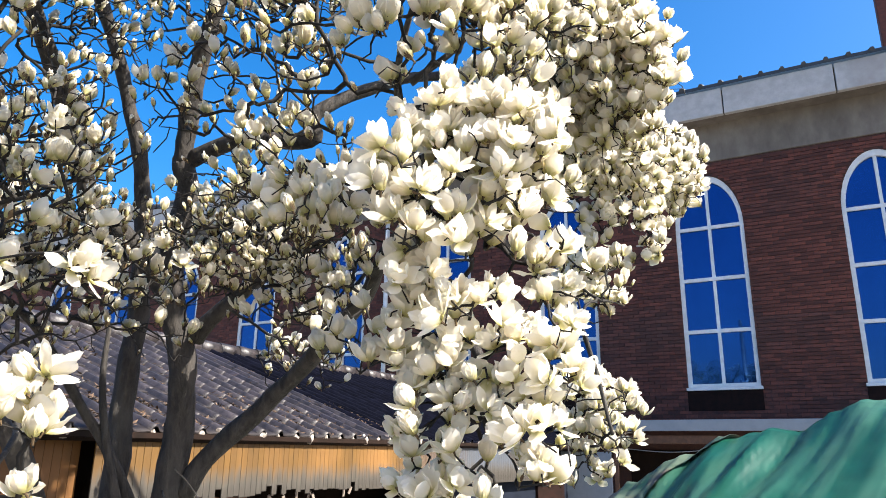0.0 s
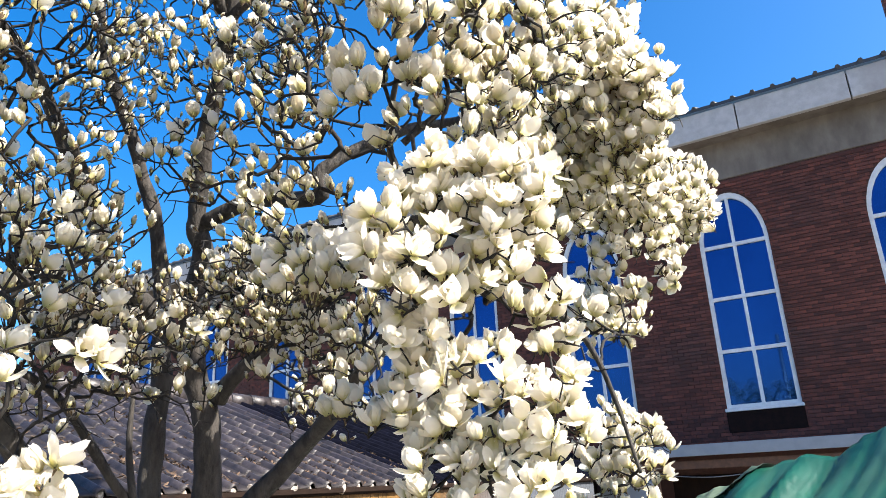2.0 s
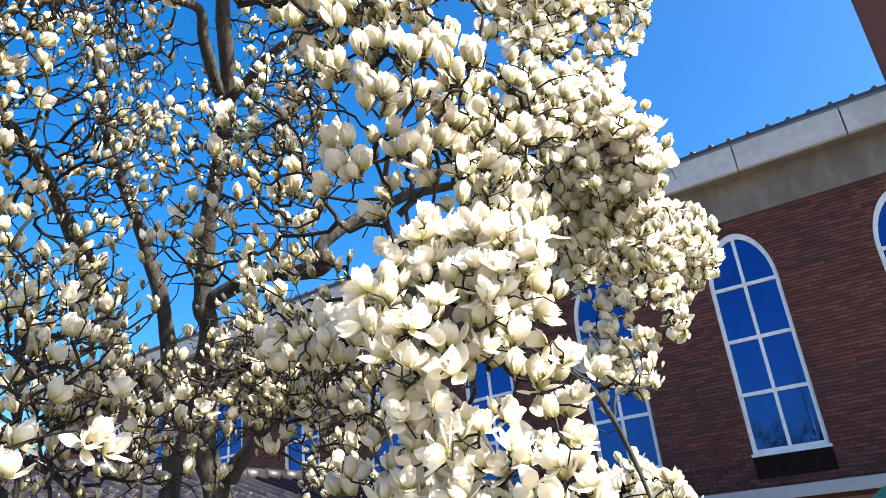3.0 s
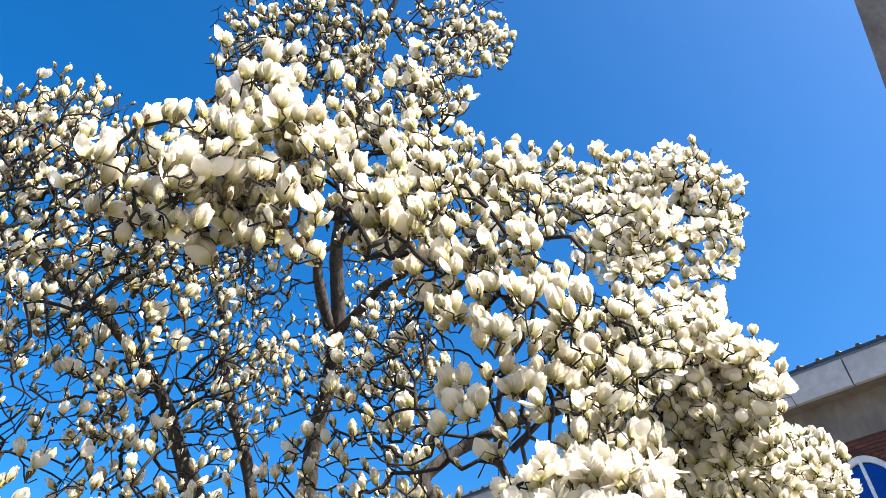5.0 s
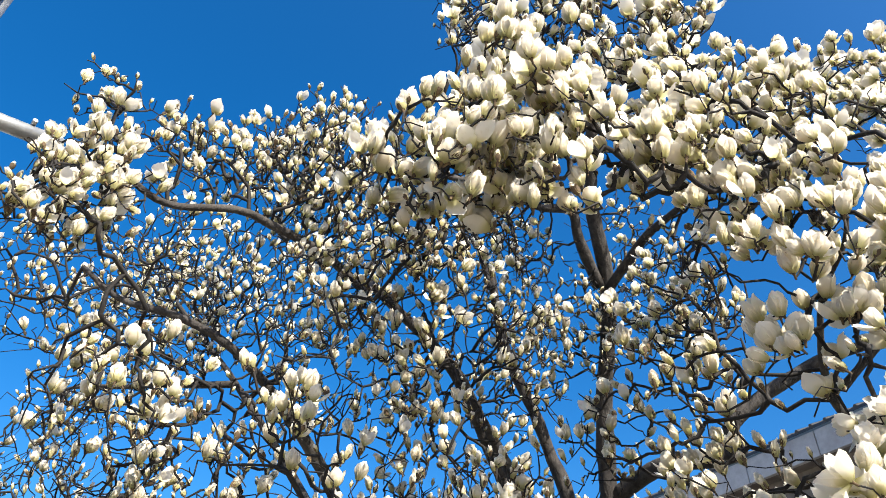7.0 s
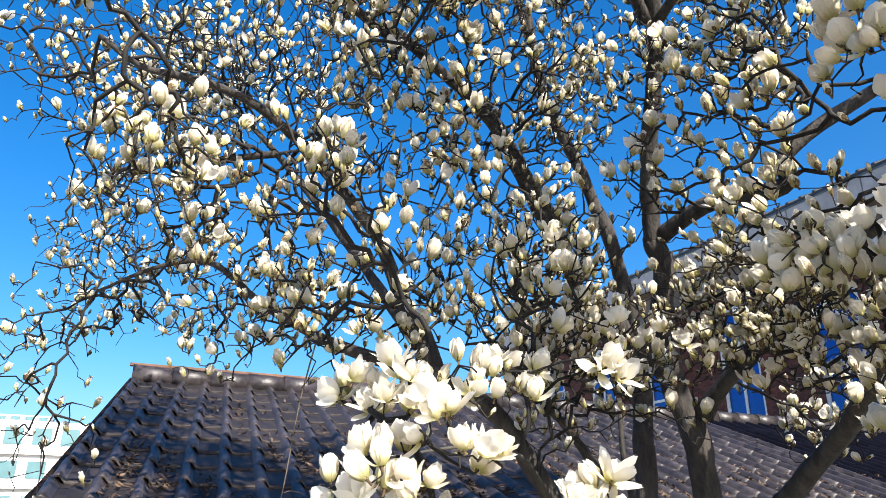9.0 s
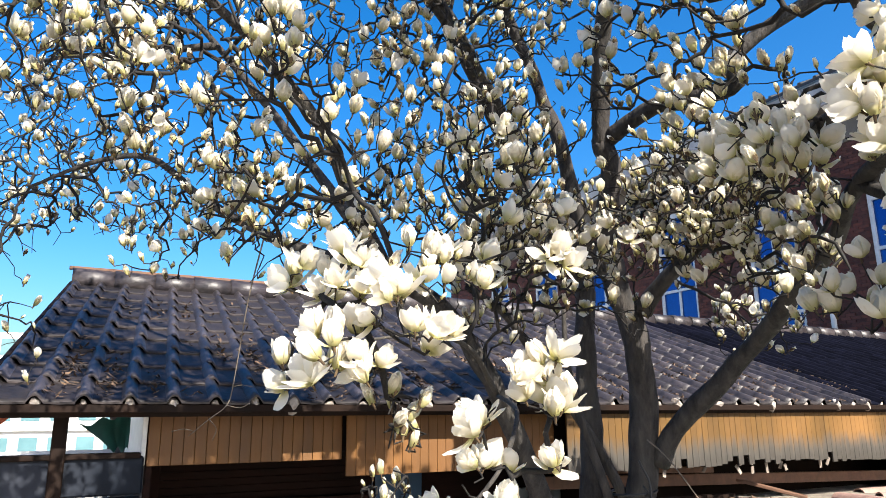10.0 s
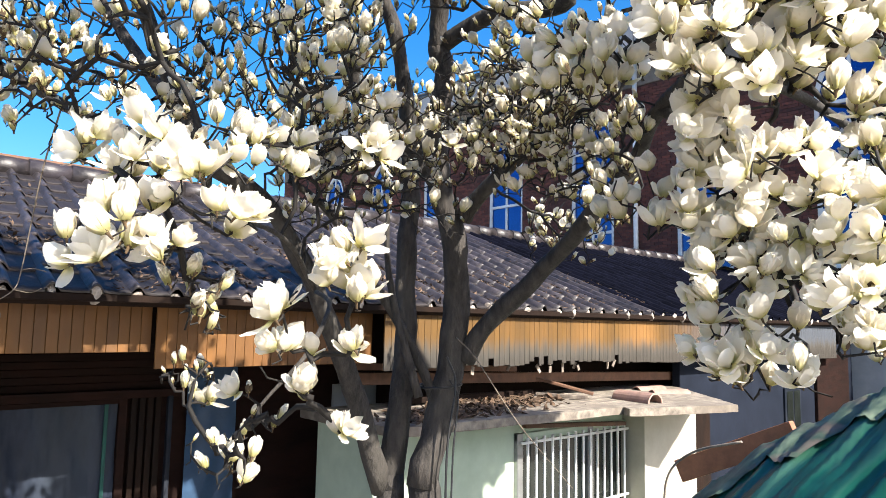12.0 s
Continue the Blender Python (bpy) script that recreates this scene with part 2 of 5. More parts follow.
PALEROOF = mat("pale_sheet_roof", (0.496, 0.496, 0.48), (0.416, 0.416, 0.4), rough=0.6, scale=3, big=0.5, bump=0.1, stain=(0.336, 0.32, 0.304), stain_amount=0.4)
CABLE = mat("black_cable", (0.012, 0.012, 0.013), rough=0.5, scale=20, bump=0.0)
CLOTH = mat("green_cloth", (0.012, 0.085, 0.07), (0.008, 0.06, 0.05), rough=0.8, scale=12, big=4, bump=0.3)



def worn_boarding():
    """Yellow paint that has flaked and gone grey towards the boards' feet, with black mould in streaks."""
    m = mat("flaking_yellow_boarding", (0.105, 0.050, 0.0045), (0.075, 0.036, 0.0040), rough=0.65, scale=7, big=1.2, bump=0.15, stretch=(1, 1, 0.25), stain=(0.27, 0.13, 0.035), stain_amount=0.5, rand=0.12)
    n, l = m.node_tree.nodes, m.node_tree.links
    bsdf = n["Principled BSDF"]
    old = bsdf.inputs["Base Color"].links[0].from_socket
    tc, sep = n.new("ShaderNodeTexCoord"), n.new("ShaderNodeSeparateXYZ")
    l.new(tc.outputs["Object"], sep.inputs[0])
    nz, mp = n.new("ShaderNodeTexNoise"), n.new("ShaderNodeMapping")
    mp.inputs["Scale"].default_value = (1, 1, 0.12)
    l.new(tc.outputs["Object"], mp.inputs["Vector"])
    l.new(mp.outputs["Vector"], nz.inputs["Vector"])
    nz.inputs["Scale"].default_value, nz.inputs["Detail"].default_value = 24.0, 5.0

    def blend(lo, hi, axis, jag, a, b):
        add = n.new("ShaderNodeMath")
        add.operation = "MULTIPLY_ADD"
        l.new(nz.outputs["Fac"], add.inputs[0])
        add.inputs[1].default_value = jag
        l.new(sep.outputs[axis], add.inputs[2])
        r = n.new("ShaderNodeMapRange")
        r.inputs["From Min"].default_value, r.inputs["From Max"].default_value = lo + jag / 2, hi + jag / 2
        l.new(add.outputs[0], r.inputs["Value"])
        mx = n.new("ShaderNodeMix")
        mx.data_type = "RGBA"
        l.new(r.outputs["Result"], mx.inputs["Factor"])
        for name, v in (("A", a), ("B", b)):
            if isinstance(v, tuple):
                mx.inputs[name].default_value = (*v, 1)
            else:
                l.new(v, mx.inputs[name])
        return mx.outputs["Result"]

    pale = blend(0.6, 2.4, "Y", 1.0, old, (0.055, 0.063, 0.078))
    feet = blend(2.17, 2.31, "Z", 0.16, (0.065, 0.058, 0.048), pale)
    mould = blend(2.12, 2.26, "Z", 0.30, (0.035, 0.030, 0.024), feet)
    l.new(mould, bsdf.inputs["Base Color"])
    return m


WORN = worn_boarding()


def creased_tarpaulin():
    """Green woven sheet; highlights along its long slanting creases are painted as pale streaks."""
    m = mat("creased_green_tarpaulin", (0.006, 0.080, 0.053), (0.003, 0.048, 0.032), rough=0.40, scale=4, big=1.1, bump=0.25, stain=(0.025, 0.11, 0.07), stain_amount=0.5, spec=0.5)
    n, l = m.node_tree.nodes, m.node_tree.links
    bsdf = n["Principled BSDF"]
    old = bsdf.inputs["Base Color"].links[0].from_socket
    tc, mp, turn = n.new("ShaderNodeTexCoord"), n.new("ShaderNodeMapping"), n.new("ShaderNodeVectorRotate")
    turn.rotation_type = "Z_AXIS"
    turn.inputs["Angle"].default_value = radians(27)
    l.new(tc.outputs["Object"], turn.inputs["Vector"])
    l.new(turn.outputs["Vector"], mp.inputs["Vector"])
    mp.inputs["Scale"].default_value = (2.4, 0.42, 0.42)
    nz = n.new("ShaderNodeTexNoise")
    nz.inputs["Scale"].default_value, nz.inputs["Detail"].default_value, nz.inputs["Roughness"].default_value = 2.2, 3.0, 0.5
    l.new(mp.outputs["Vector"], nz.inputs["Vector"])
    ramp = n.new("ShaderNodeValToRGB")
    ramp.color_ramp.elements[0].position, ramp.color_ramp.elements[1].position = 0.50, 0.72
    ramp.color_ramp.elements[0].color, ramp.color_ramp.elements[1].color = (0, 0, 0, 1), (0.75, 0.75, 0.75, 1)
    l.new(nz.outputs["Fac"], ramp.inputs["Fac"])
    mx = n.new("ShaderNodeMix")
    mx.data_type = "RGBA"
    l.new(ramp.outputs["Color"], mx.inputs["Factor"])
    l.new(old, mx.inputs["A"])
    mx.inputs["B"].default_value = (0.07, 0.17, 0.12, 1)
    l.new(mx.outputs["Result"], bsdf.inputs["Base Color"])
    bp = n.new("ShaderNodeBump")
    bp.inputs["Strength"].default_value, bp.inputs["Distance"].default_value = 0.5, 0.05
    l.new(nz.outputs["Fac"], bp.inputs["Height"])
    l.new(bp.outputs["Normal"], bsdf.inputs["Normal"])
    return m


CREASED = creased_tarpaulin()


# ---- mesh helpers ----
def part(name, bm, material, parent=None, label=""):
    me = bpy.data.meshes.new(name)
    bm.to_mesh(me)
    bm.free()
    for m in material if isinstance(material, (list, tuple)) else [material]:
        me.materials.append(m)
    ob = new(name, me)
    if parent is not None:
        ob.parent = parent
    return tagged(ob, label)


def thing(name, label, category, at=(0, 0, 0), group="", kind=""):
    ob = new(name)
    ob.location = at
    ob.empty_display_size = 0.1
    return tagged(ob, label, category, group, kind)


def local(parent, bm):
    """Brings a mesh drawn in world metres into its parent's frame (parents here are moved, never turned)."""
    o = Vector((0, 0, 0))
    p = parent
    while p is not None:
        o += p.location
        p = p.parent
    bmesh.ops.translate(bm, vec=-o, verts=bm.verts)
    return bm


def wpart(name, bm, material, parent, label=""):
    return part(name, local(parent, bm), material, parent, label)


def box(bm, x0, x1, y0, y1, z0, z1, bevel=0.0):
    r = bmesh.ops.create_cube(bm, size=1.0)
    for v in r["verts"]:
        v.co = Vector(((x0 + x1) / 2 + v.co.x * (x1 - x0), (y0 + y1) / 2 + v.co.y * (y1 - y0), (z0 + z1) / 2 + v.co.z * (z1 - z0)))
    if bevel:
        es = list({e for v in r["verts"] for e in v.link_edges})
        bmesh.ops.bevel(bm, geom=es, offset=bevel, segments=1, affect="EDGES")
    return r["verts"]


def boxed(*a, bevel=0.006):
    bm = bmesh.new()
    box(bm, *a, bevel=bevel)
    return bm


def beam(a, b, w, h, bevel=0.004):
    """A squared bar from a to b."""
    a, b = Vector(a), Vector(b)
    bm = bmesh.new()
    box(bm, -w / 2, w / 2, -h / 2, h / 2, 0, (b - a).length, bevel=bevel)
    m = Matrix.Translation(a) @ (b - a).to_track_quat("Z", "Y").to_matrix().to_4x4()
    bmesh.ops.transform(bm, matrix=m, verts=bm.verts)
    return bm


def tube(bm, pts, radii, sides=8, cap=True):
    """A tapered tube through points."""
    pts = [Vector(p) for p in pts]
    rings = []
    up = Vector((0.31, 0.52, 0.79))
    for i, p in enumerate(pts):
        d = (pts[min(i + 1, len(pts) - 1)] - pts[max(i - 1, 0)])
        d = d.normalized() if d.length > 1e-6 else Vector((0, 0, 1))
        u = up - d * up.dot(d)
        u.normalize()
        up = u
        w = d.cross(u)
        rings.append([bm.verts.new(p + (u * math.cos(a) + w * math.sin(a)) * radii[i]) for a in (2 * math.pi * k / sides for k in range(sides))])
    for r0, r1 in zip(rings, rings[1:]):
        for k in range(sides):
            f = bm.faces.new((r0[k], r0[(k + 1) % sides], r1[(k + 1) % sides], r1[k]))
            f.smooth = True
    if cap:
        bm.faces.new(rings[0][::-1])
        bm.faces.new(rings[-1])
    return bm


def tubed(pts, radii, sides=8):
    bm = bmesh.new()
    return tube(bm, pts, radii if isinstance(radii, (list, tuple)) else [radii] * len(pts), sides)


def smooth_line(pts, per=5):
    """Catmull-Rom points through pts."""
    pts = [Vector(p) for p in pts]
    q = [2 * pts[0] - pts[1], *pts, 2 * pts[-1] - pts[-2]]
    out = []
    for i in range(1, len(q) - 2):
        a, b, c, d = q[i - 1], q[i], q[i + 1], q[i + 2]
        for k in range(per):
            s = k / per
            out.append(0.5 * ((2 * b) + (c - a) * s + (2 * a - 5 * b + 4 * c - d) * s * s + (3 * b - a - 3 * c + d) * s ** 3))
    return [*out, pts[-1]]


def extrude_outline(pts, axis, depth):
    """A prism from an outline: pts are 3D, pushed along axis by depth."""
    bm = bmesh.new()
    vs = [bm.verts.new(p) for p in pts]
    f = bm.faces.new(vs)
    r = bmesh.ops.extrude_face_region(bm, geom=[f])
    bmesh.ops.translate(bm, vec=Vector(axis) * depth, verts=[v for v in r["geom"] if isinstance(v, bmesh.types.BMVert)])
    bmesh.ops.recalc_face_normals(bm, faces=bm.faces)
    return bm


# ---- ground: out of view, paled to bounce sunlight upward ----
bm = bmesh.new()
bmesh.ops.create_grid(bm, x_segments=60, y_segments=60, size=1.0)
for v in bm.verts:
    r = max(abs(v.co.x), abs(v.co.y))
    v.co *= 6 + 1500 * r ** 6
    v.co.z = 0.02 * noise.noise(Vector((v.co.x, v.co.y, 0)) * 0.6)
tagged(part("ground", bm, EARTH), "unseen yard ground, paled to bounce sunlight upward", "ground", kind="structure")

# ---- the brick church ----
CY = 15.0                       # its front wall, facing the yard
PITCH, WIN_W = 2.93, 1.27       # windows along the wall
SILL, SPRING, APEX = 3.62, 6.75, 7.80
BRICK_TOP, FASCIA_0, FASCIA_1 = 8.08, 8.87, 9.42
church = thing("church", "red brick church with tall pointed windows and a pale concrete cornice", "church", (-6, CY, 0))
win_left = [-3.28 + PITCH * k for k in range(-7, 3)]


def arch(x0, w, z0, z1, n=10):
    """Right and left arcs of a pointed arch, from the left springing over the apex to the right one."""
    h = z1 - z0
    left = [(x0 + w / 2 * (1 - math.cos(a)) ** 0.92, z0 + h * math.sin(a) ** 0.94) for a in (math.pi / 2 * k / n for k in range(n + 1))]
    return left + [(2 * x0 + w - x, z) for x, z in reversed(left[:-1])]


# the wall in piers, spandrels and arch heads, so that every window is a real opening
bm = bmesh.new()
edges = [-27.0] + [e for x in win_left for e in (x, x + WIN_W)] + [7.0]
for x0, x1 in zip(edges[0::2], edges[1::2]):
    box(bm, x0, x1, CY + 0.012, CY + 0.35, 0, BRICK_TOP)
for x in win_left:
    box(bm, x, x + WIN_W, CY + 0.012, CY + 0.35, 0, SILL)
    head = arch(x, WIN_W, SPRING, APEX)
    outline = [(x, BRICK_TOP), (x, SPRING)] + head[1:-1] + [(x + WIN_W, SPRING), (x + WIN_W, BRICK_TOP)]
    half = len(head) // 2
    for side in (head[: half + 1] + [(x + WIN_W / 2, BRICK_TOP), (x, BRICK_TOP)], head[half:] + [(x + WIN_W, BRICK_TOP), (x + WIN_W / 2, BRICK_TOP)]):
        vs = [bm.verts.new((px, CY + 0.012, pz)) for px, pz in side]
        f = bm.faces.new(vs)
        r = bmesh.ops.extrude_face_region(bm, geom=[f])
        bmesh.ops.translate(bm, vec=(0, 0.338, 0), verts=[v for v in r["geom"] if isinstance(v, bmesh.types.BMVert)])
bmesh.ops.recalc_face_normals(bm, faces=bm.faces)
church_wall = wpart("wall", bm, MORTAR, church, "red brick wall laid in running bond")

bm = boxed(-27, 7, CY + 0.35, CY + 11, 0, 8.9, bevel=0)
wpart("hall_body", bm, MORTAR, church)
bm = boxed(-27, 7, CY - 0.02, CY + 0.30, BRICK_TOP + 0.003, FASCIA_0 + 0.06, bevel=0.01)
wpart("concrete_band", bm, CONCRETE, church, "grey-brown rain-streaked concrete band")
bm = boxed(-27, 7, CY - 0.44, CY + 0.2, FASCIA_0, FASCIA_0 + 0.05, bevel=0.004)
wpart("soffit", bm, CONCRETE, church)
x = -27.46
while x < 7.0:
    wpart("cornice_panel", boxed(x + 0.012, x + 1.95 - 0.012, CY - 0.47, CY - 0.36, FASCIA_0 - 0.01, FASCIA_1, bevel=0.008), PLASTER, church, "pale grey plastered cornice panel")
    x += 1.95
bm = boxed(-27, 7, CY - 0.36, CY + 0.3, FASCIA_0 + 0.06, FASCIA_1 - 0.01, bevel=0)
wpart("parapet_core", bm, CONCRETE, church)
# dark roof with rolled ribs that stand over the eave
bm = bmesh.new()
vs = [bm.verts.new(p) for p in ((-27.2, CY - 0.52, FASCIA_1 + 0.02), (7.2, CY - 0.52, FASCIA_1 + 0.02), (7.2, CY + 5.5, 12.2), (-27.2, CY + 5.5, 12.2))]
f = bm.faces.new(vs)
r = bmesh.ops.extrude_face_region(bm, geom=[f])
bmesh.ops.translate(bm, vec=(0, 0, 0.07), verts=[v for v in r["geom"] if isinstance(v, bmesh.types.BMVert)])
bmesh.ops.recalc_face_normals(bm, faces=bm.faces)
church_roof = wpart("roof", bm, DARKROOF, church, "dark ribbed metal roof")
bm = bmesh.new()
tube(bm, [(0, 0, 0), (0, 6.02, 2.58)], [0.045, 0.045], 6)
rib_mesh = part("rib", bm, DARKROOF, church_roof)
rib_mesh.location = (-26.9 + 6, -0.55, FASCIA_1 + 0.085)
for k in range(1, 92):
    o = rib_mesh.copy()
    scene.collection.objects.link(o)
    o.location.x = -26.9 + 6 + 0.37 * k


def church_window(x):
    w = thing("window", "", "", (x + 6, 0, 0))
    w.parent = church
    for key in ("label", "category"):
        if key in w:
            del w[key]
    o = (x, CY, 0)
    fr = 0.075
    head = arch(0, WIN_W, SPRING, APEX)
    inner = arch(fr, WIN_W - 2 * fr, SPRING, APEX - 0.12)
    # frame: one ring following the opening
    bm = bmesh.new()
    out = [(0, SILL), *head, (WIN_W, SILL)]
    inn = [(fr, SILL + fr), *inner, (WIN_W - fr, SILL + fr)]
    for y0 in (0.02,):
        a = [bm.verts.new((px, y0, pz)) for px, pz in out]
        b = [bm.verts.new((px, y0, pz)) for px, pz in inn]
        c = [bm.verts.new((px, y0 + 0.09, pz)) for px, pz in inn]
        n = len(a)
        for i in range(n):
            j = (i + 1) % n
            bm.faces.new((a[i], a[j], b[j], b[i]))
            bm.faces.new((b[i], b[j], c[j], c[i]))
    bmesh.ops.recalc_face_normals(bm, faces=bm.faces)
    part("frame", bm, WHITE, w, "white painted pointed frame")
    bm = boxed(WIN_W / 2 - 0.03, WIN_W / 2 + 0.03, 0.03, 0.08, SILL + 0.05, APEX - 0.1, bevel=0.004)
    part("mullion", bm, WHITE, w)
    rows = [SILL + fr, 4.68, 5.69, SPRING - 0.02]
    for z in rows[1:]:
        part("transom", boxed(fr - 0.02, WIN_W - fr + 0.02, 0.028, 0.085, z - 0.035, z + 0.035, bevel=0.004), WHITE, w)
    for z0, z1 in zip(rows, rows[1:]):
        for x0, x1 in ((fr, WIN_W / 2 - 0.03), (WIN_W / 2 + 0.03, WIN_W - fr)):
            part("pane", boxed(x0, x1, 0.075, 0.083, z0, z1, bevel=0), GLASS, w, "blue film-covered glass pane")
    bm = bmesh.new()
    bm.faces.new([bm.verts.new((px, 0.078, pz)) for px, pz in inner])
    part("pane", bm, GLASS, w, "blue film-covered arched pane")
    part("sill", boxed(-0.03, WIN_W + 0.03, -0.05, 0.1, SILL - 0.05, SILL + 0.006, bevel=0.006), WHITE, w)
    return w


windows = [church_window(win_left[0])]
for x in win_left[1:]:
    copy_thing(windows[0], pose(x + 6, 0, 0))
# dark damp render under every window
for x in win_left:
    wpart("apron", boxed(x - 0.02, x + WIN_W + 0.02, CY - 0.018, CY + 0.02, SILL - 0.42, SILL - 0.055, bevel=0.004), REDWOOD, church, "dark damp render under the window")
wpart("downpipe", tubed([(-10.15, CY - 0.06, 0), (-10.15, CY - 0.06, 8.9)], 0.055, 10), WHITE, church, "white plastic downpipe")

# canopy over the ground floor
wpart("canopy", boxed(-5.6, 3.5, CY - 1.1, CY - 0.01, 2.93, 2.99, bevel=0.01), PALEWALL, church, "pale sheet canopy over the entrance")
wpart("canopy_edge", boxed(-5.6, 3.5, CY - 1.14, CY - 1.10, 2.81, 3.0, bevel=0.006), PALEWALL, church)
wpart("canopy_beam", boxed(-5.3, 3.4, CY - 1.0, CY - 0.9, 2.60, 2.74, bevel=0.006), BROWNWOOD, church, "brown timber beam")
for x in (-4.5, -2.75, -0.6, 1.6):
    wpart("canopy_post", boxed(x, x + 0.07, CY - 0.99, CY - 0.92, 0, 2.60, bevel=0.005), BROWNWOOD, church)
# no real recess: a flat panel whose dark colour imitates the opening's shade
wpart("entrance_shade_panel", boxed(-4.45, 3.2, CY - 0.01, CY + 0.006, 0.1, 2.5, bevel=0), DARKWOOD, church, "flat dark panel standing in for the shaded entrance opening")
wpart("partition", boxed(-5.5, -4.55, CY - 1.0, CY - 0.93, 0, 2.45, bevel=0.01), PALEWALL, church, "pale blue-white rendered partition")
wpart("wire", tubed(smooth_line([(-4.4, CY - 1.05, 2.52), (-3.4, CY - 1.05, 2.46), (-2.2, CY - 1.05, 2.58)], 8), 0.008, 5), STEEL, church)

# bell tower behind the hall front, flattened in depth to fit the camera's view
tower = thing("bell_tower", "brick bell tower with a steep weathered roof", "tower", (3.6, 22, 0))
wpart("wall", boxed(1.28, 6.0, 20.0, 20.35, 0, 16.1, bevel=0.02), BRICK, tower, "red brick tower wall")
bm = bmesh.new()
base = [bm.verts.new(p) for p in ((1.2, 19.65, 16.45), (6.35, 19.65, 16.45), (6.35, 20.4, 16.45), (1.2, 20.4, 16.45))]
tip = bm.verts.new((3.62, 20.0, 28.6))
for k in range(4):
    bm.faces.new((base[k], base[(k + 1) % 4], tip))
wpart("roof", bm, CONCRETE, tower, "steep weathered grey-brown roof verge")
bm = bmesh.new()
lo = [bm.verts.new(p) for p in ((1.42, 19.95, 15.3), (6.05, 19.95, 15.3), (6.05, 20.37, 15.3), (1.42, 20.37, 15.3))]
hi = [bm.verts.new(p) for p in ((1.2, 19.65, 16.45), (6.35, 19.65, 16.45), (6.35, 20.4, 16.45), (1.2, 20.4, 16.45))]
for k in range(4):
    bm.faces.new((lo[k], lo[(k + 1) % 4], hi[(k + 1) % 4], hi[k]))
wpart("soffit", bm, BROWNWOOD, tower, "boarded soffit with rafters")
for k in range(2):
    y = 19.75 + 0.45 * k
    wpart("rafter", beam((1.42, y, 15.35), (1.22, y, 16.36), 0.09, 0.12), DARKWOOD, tower)
wpart("eave_board", boxed(1.13, 1.19, 19.6, 20.42, 16.32, 16.55, bevel=0.01), PALEWALL, tower)

# ---- the low tiled house ----
EX, EZ, RX, RZ = -5.0, 2.55, -8.0, 3.66        # eave and ridge
Y0, Y1 = 0.50, 14.6
COL = 0.212                                      # spacing of the tiles' ribs
house = thing("house", "low old house, brown tiled roof, yellow boarding under the eave", "house", (-6.5, 7, 0))
slope = Vector((RX - EX, 0, RZ - EZ))
SL = slope.length
slope.normalize()
up_n = Vector((slope.z, 0, -slope.x))
up_n = up_n if up_n.z > 0 else -up_n


def on_roof(y, s, h=0.0):
    """A point on the front roof plane: along the eave, up the slope, above the plane."""
    skew = 0.11 * s * max(0.0, 1 - (y - Y0) / 6)
    return Vector((EX, y + skew, EZ)) + slope * s + up_n * h


bm = bmesh.new()
ring = []
for y, s, h in ((Y0, 0, -0.03), (Y1, 0, -0.03), (Y1, SL, -0.03), (Y0, SL, -0.03)):
    ring.append(on_roof(y, s, h))
lo = [bm.verts.new(p) for p in ring]
hi = [bm.verts.new(p - up_n * 0.05) for p in ring]
bm.faces.new(lo)
bm.faces.new(hi[::-1])
for k in range(4):
    bm.faces.new((lo[k], hi[k], hi[(k + 1) % 4], lo[(k + 1) % 4]))
bmesh.ops.recalc_face_normals(bm, faces=bm.faces)
roof = wpart("roof", bm, DARKWOOD, house, "brown roof of ribbed tiles, dappled shade in their colour, littered with leaves")
# rear slope
bm = bmesh.new()
bm.faces.new([bm.verts.new(p) for p in ((RX, Y0 + 0.35, RZ), (RX, Y1, RZ), (2 * RX - EX, Y1, EZ), (2 * RX - EX, Y0 + 0.35, EZ))])
wpart("rear_roof", bm, ROOF, house)
# ridge capping
n = 40
for k in range(n):
    a, b = Y0 + 0.33 + (Y1 - Y0 - 0.35) * k / n, Y0 + 0.33 + (Y1 - Y0 - 0.35) * (k + 1) / n
    bm = tubed([(RX, a, RZ + 0.035), (RX, b + 0.03, RZ + 0.03)], [0.10, 0.092], 10)
    wpart("ridge_tile", bm, ROOF, house)
wpart("verge_board", beam(on_roof(Y0 - 0.02, 0.0, -0.05), on_roof(Y0 - 0.02, SL, -0.05), 0.03, 0.12), DARKWOOD, house)
wpart("ridge_rail", beam((RX, Y0 + 0.3, RZ + 0.13), (RX, 4.4, RZ + 0.125), 0.05, 0.03), BROWNWOOD, house)
wpart("eave_batten", boxed(EX - 0.05, EX + 0.02, Y0, Y1, EZ - 0.055, EZ - 0.012, bevel=0.005), DARKWOOD, house)

# fascia boarding: narrow upright boards, bleached and rotten at their feet further along
fascia = wpart("fascia", boxed(-5.36, -5.32, 1.30, 12.5, 2.22, 2.52, bevel=0), DARKWOOD, house, "yellow tongue-and-groove boarding")
rng = random.Random(4)
y = 1.305
while y < 12.4:
    w = 0.062
    # boards before y 3.95 have their shade painted in as a browner tone
    if y < 2.42:
        z0, x, paint = 2.215, -5.28, SHADEYELLOW
    elif y < 3.95:
        z0, x, paint = 2.12, -5.20, SHADEYELLOW
    else:
        rot = max(0.0, 1 - abs(y - 5.9) / 1.9)
        z0, x, paint = 2.07 + 0.05 * rot * rng.random() + (0.06 if rng.random() < 0.05 * rot else 0.0), -5.05, WORN
        z0 -= 0.008 * max(0.0, y - 5)
    wpart("board", boxed(x - 0.014, x + rng.uniform(0, 0.002), y + 0.0010, y + w - 0.0010, z0, 2.53, bevel=0.002), paint, fascia)
    y += w
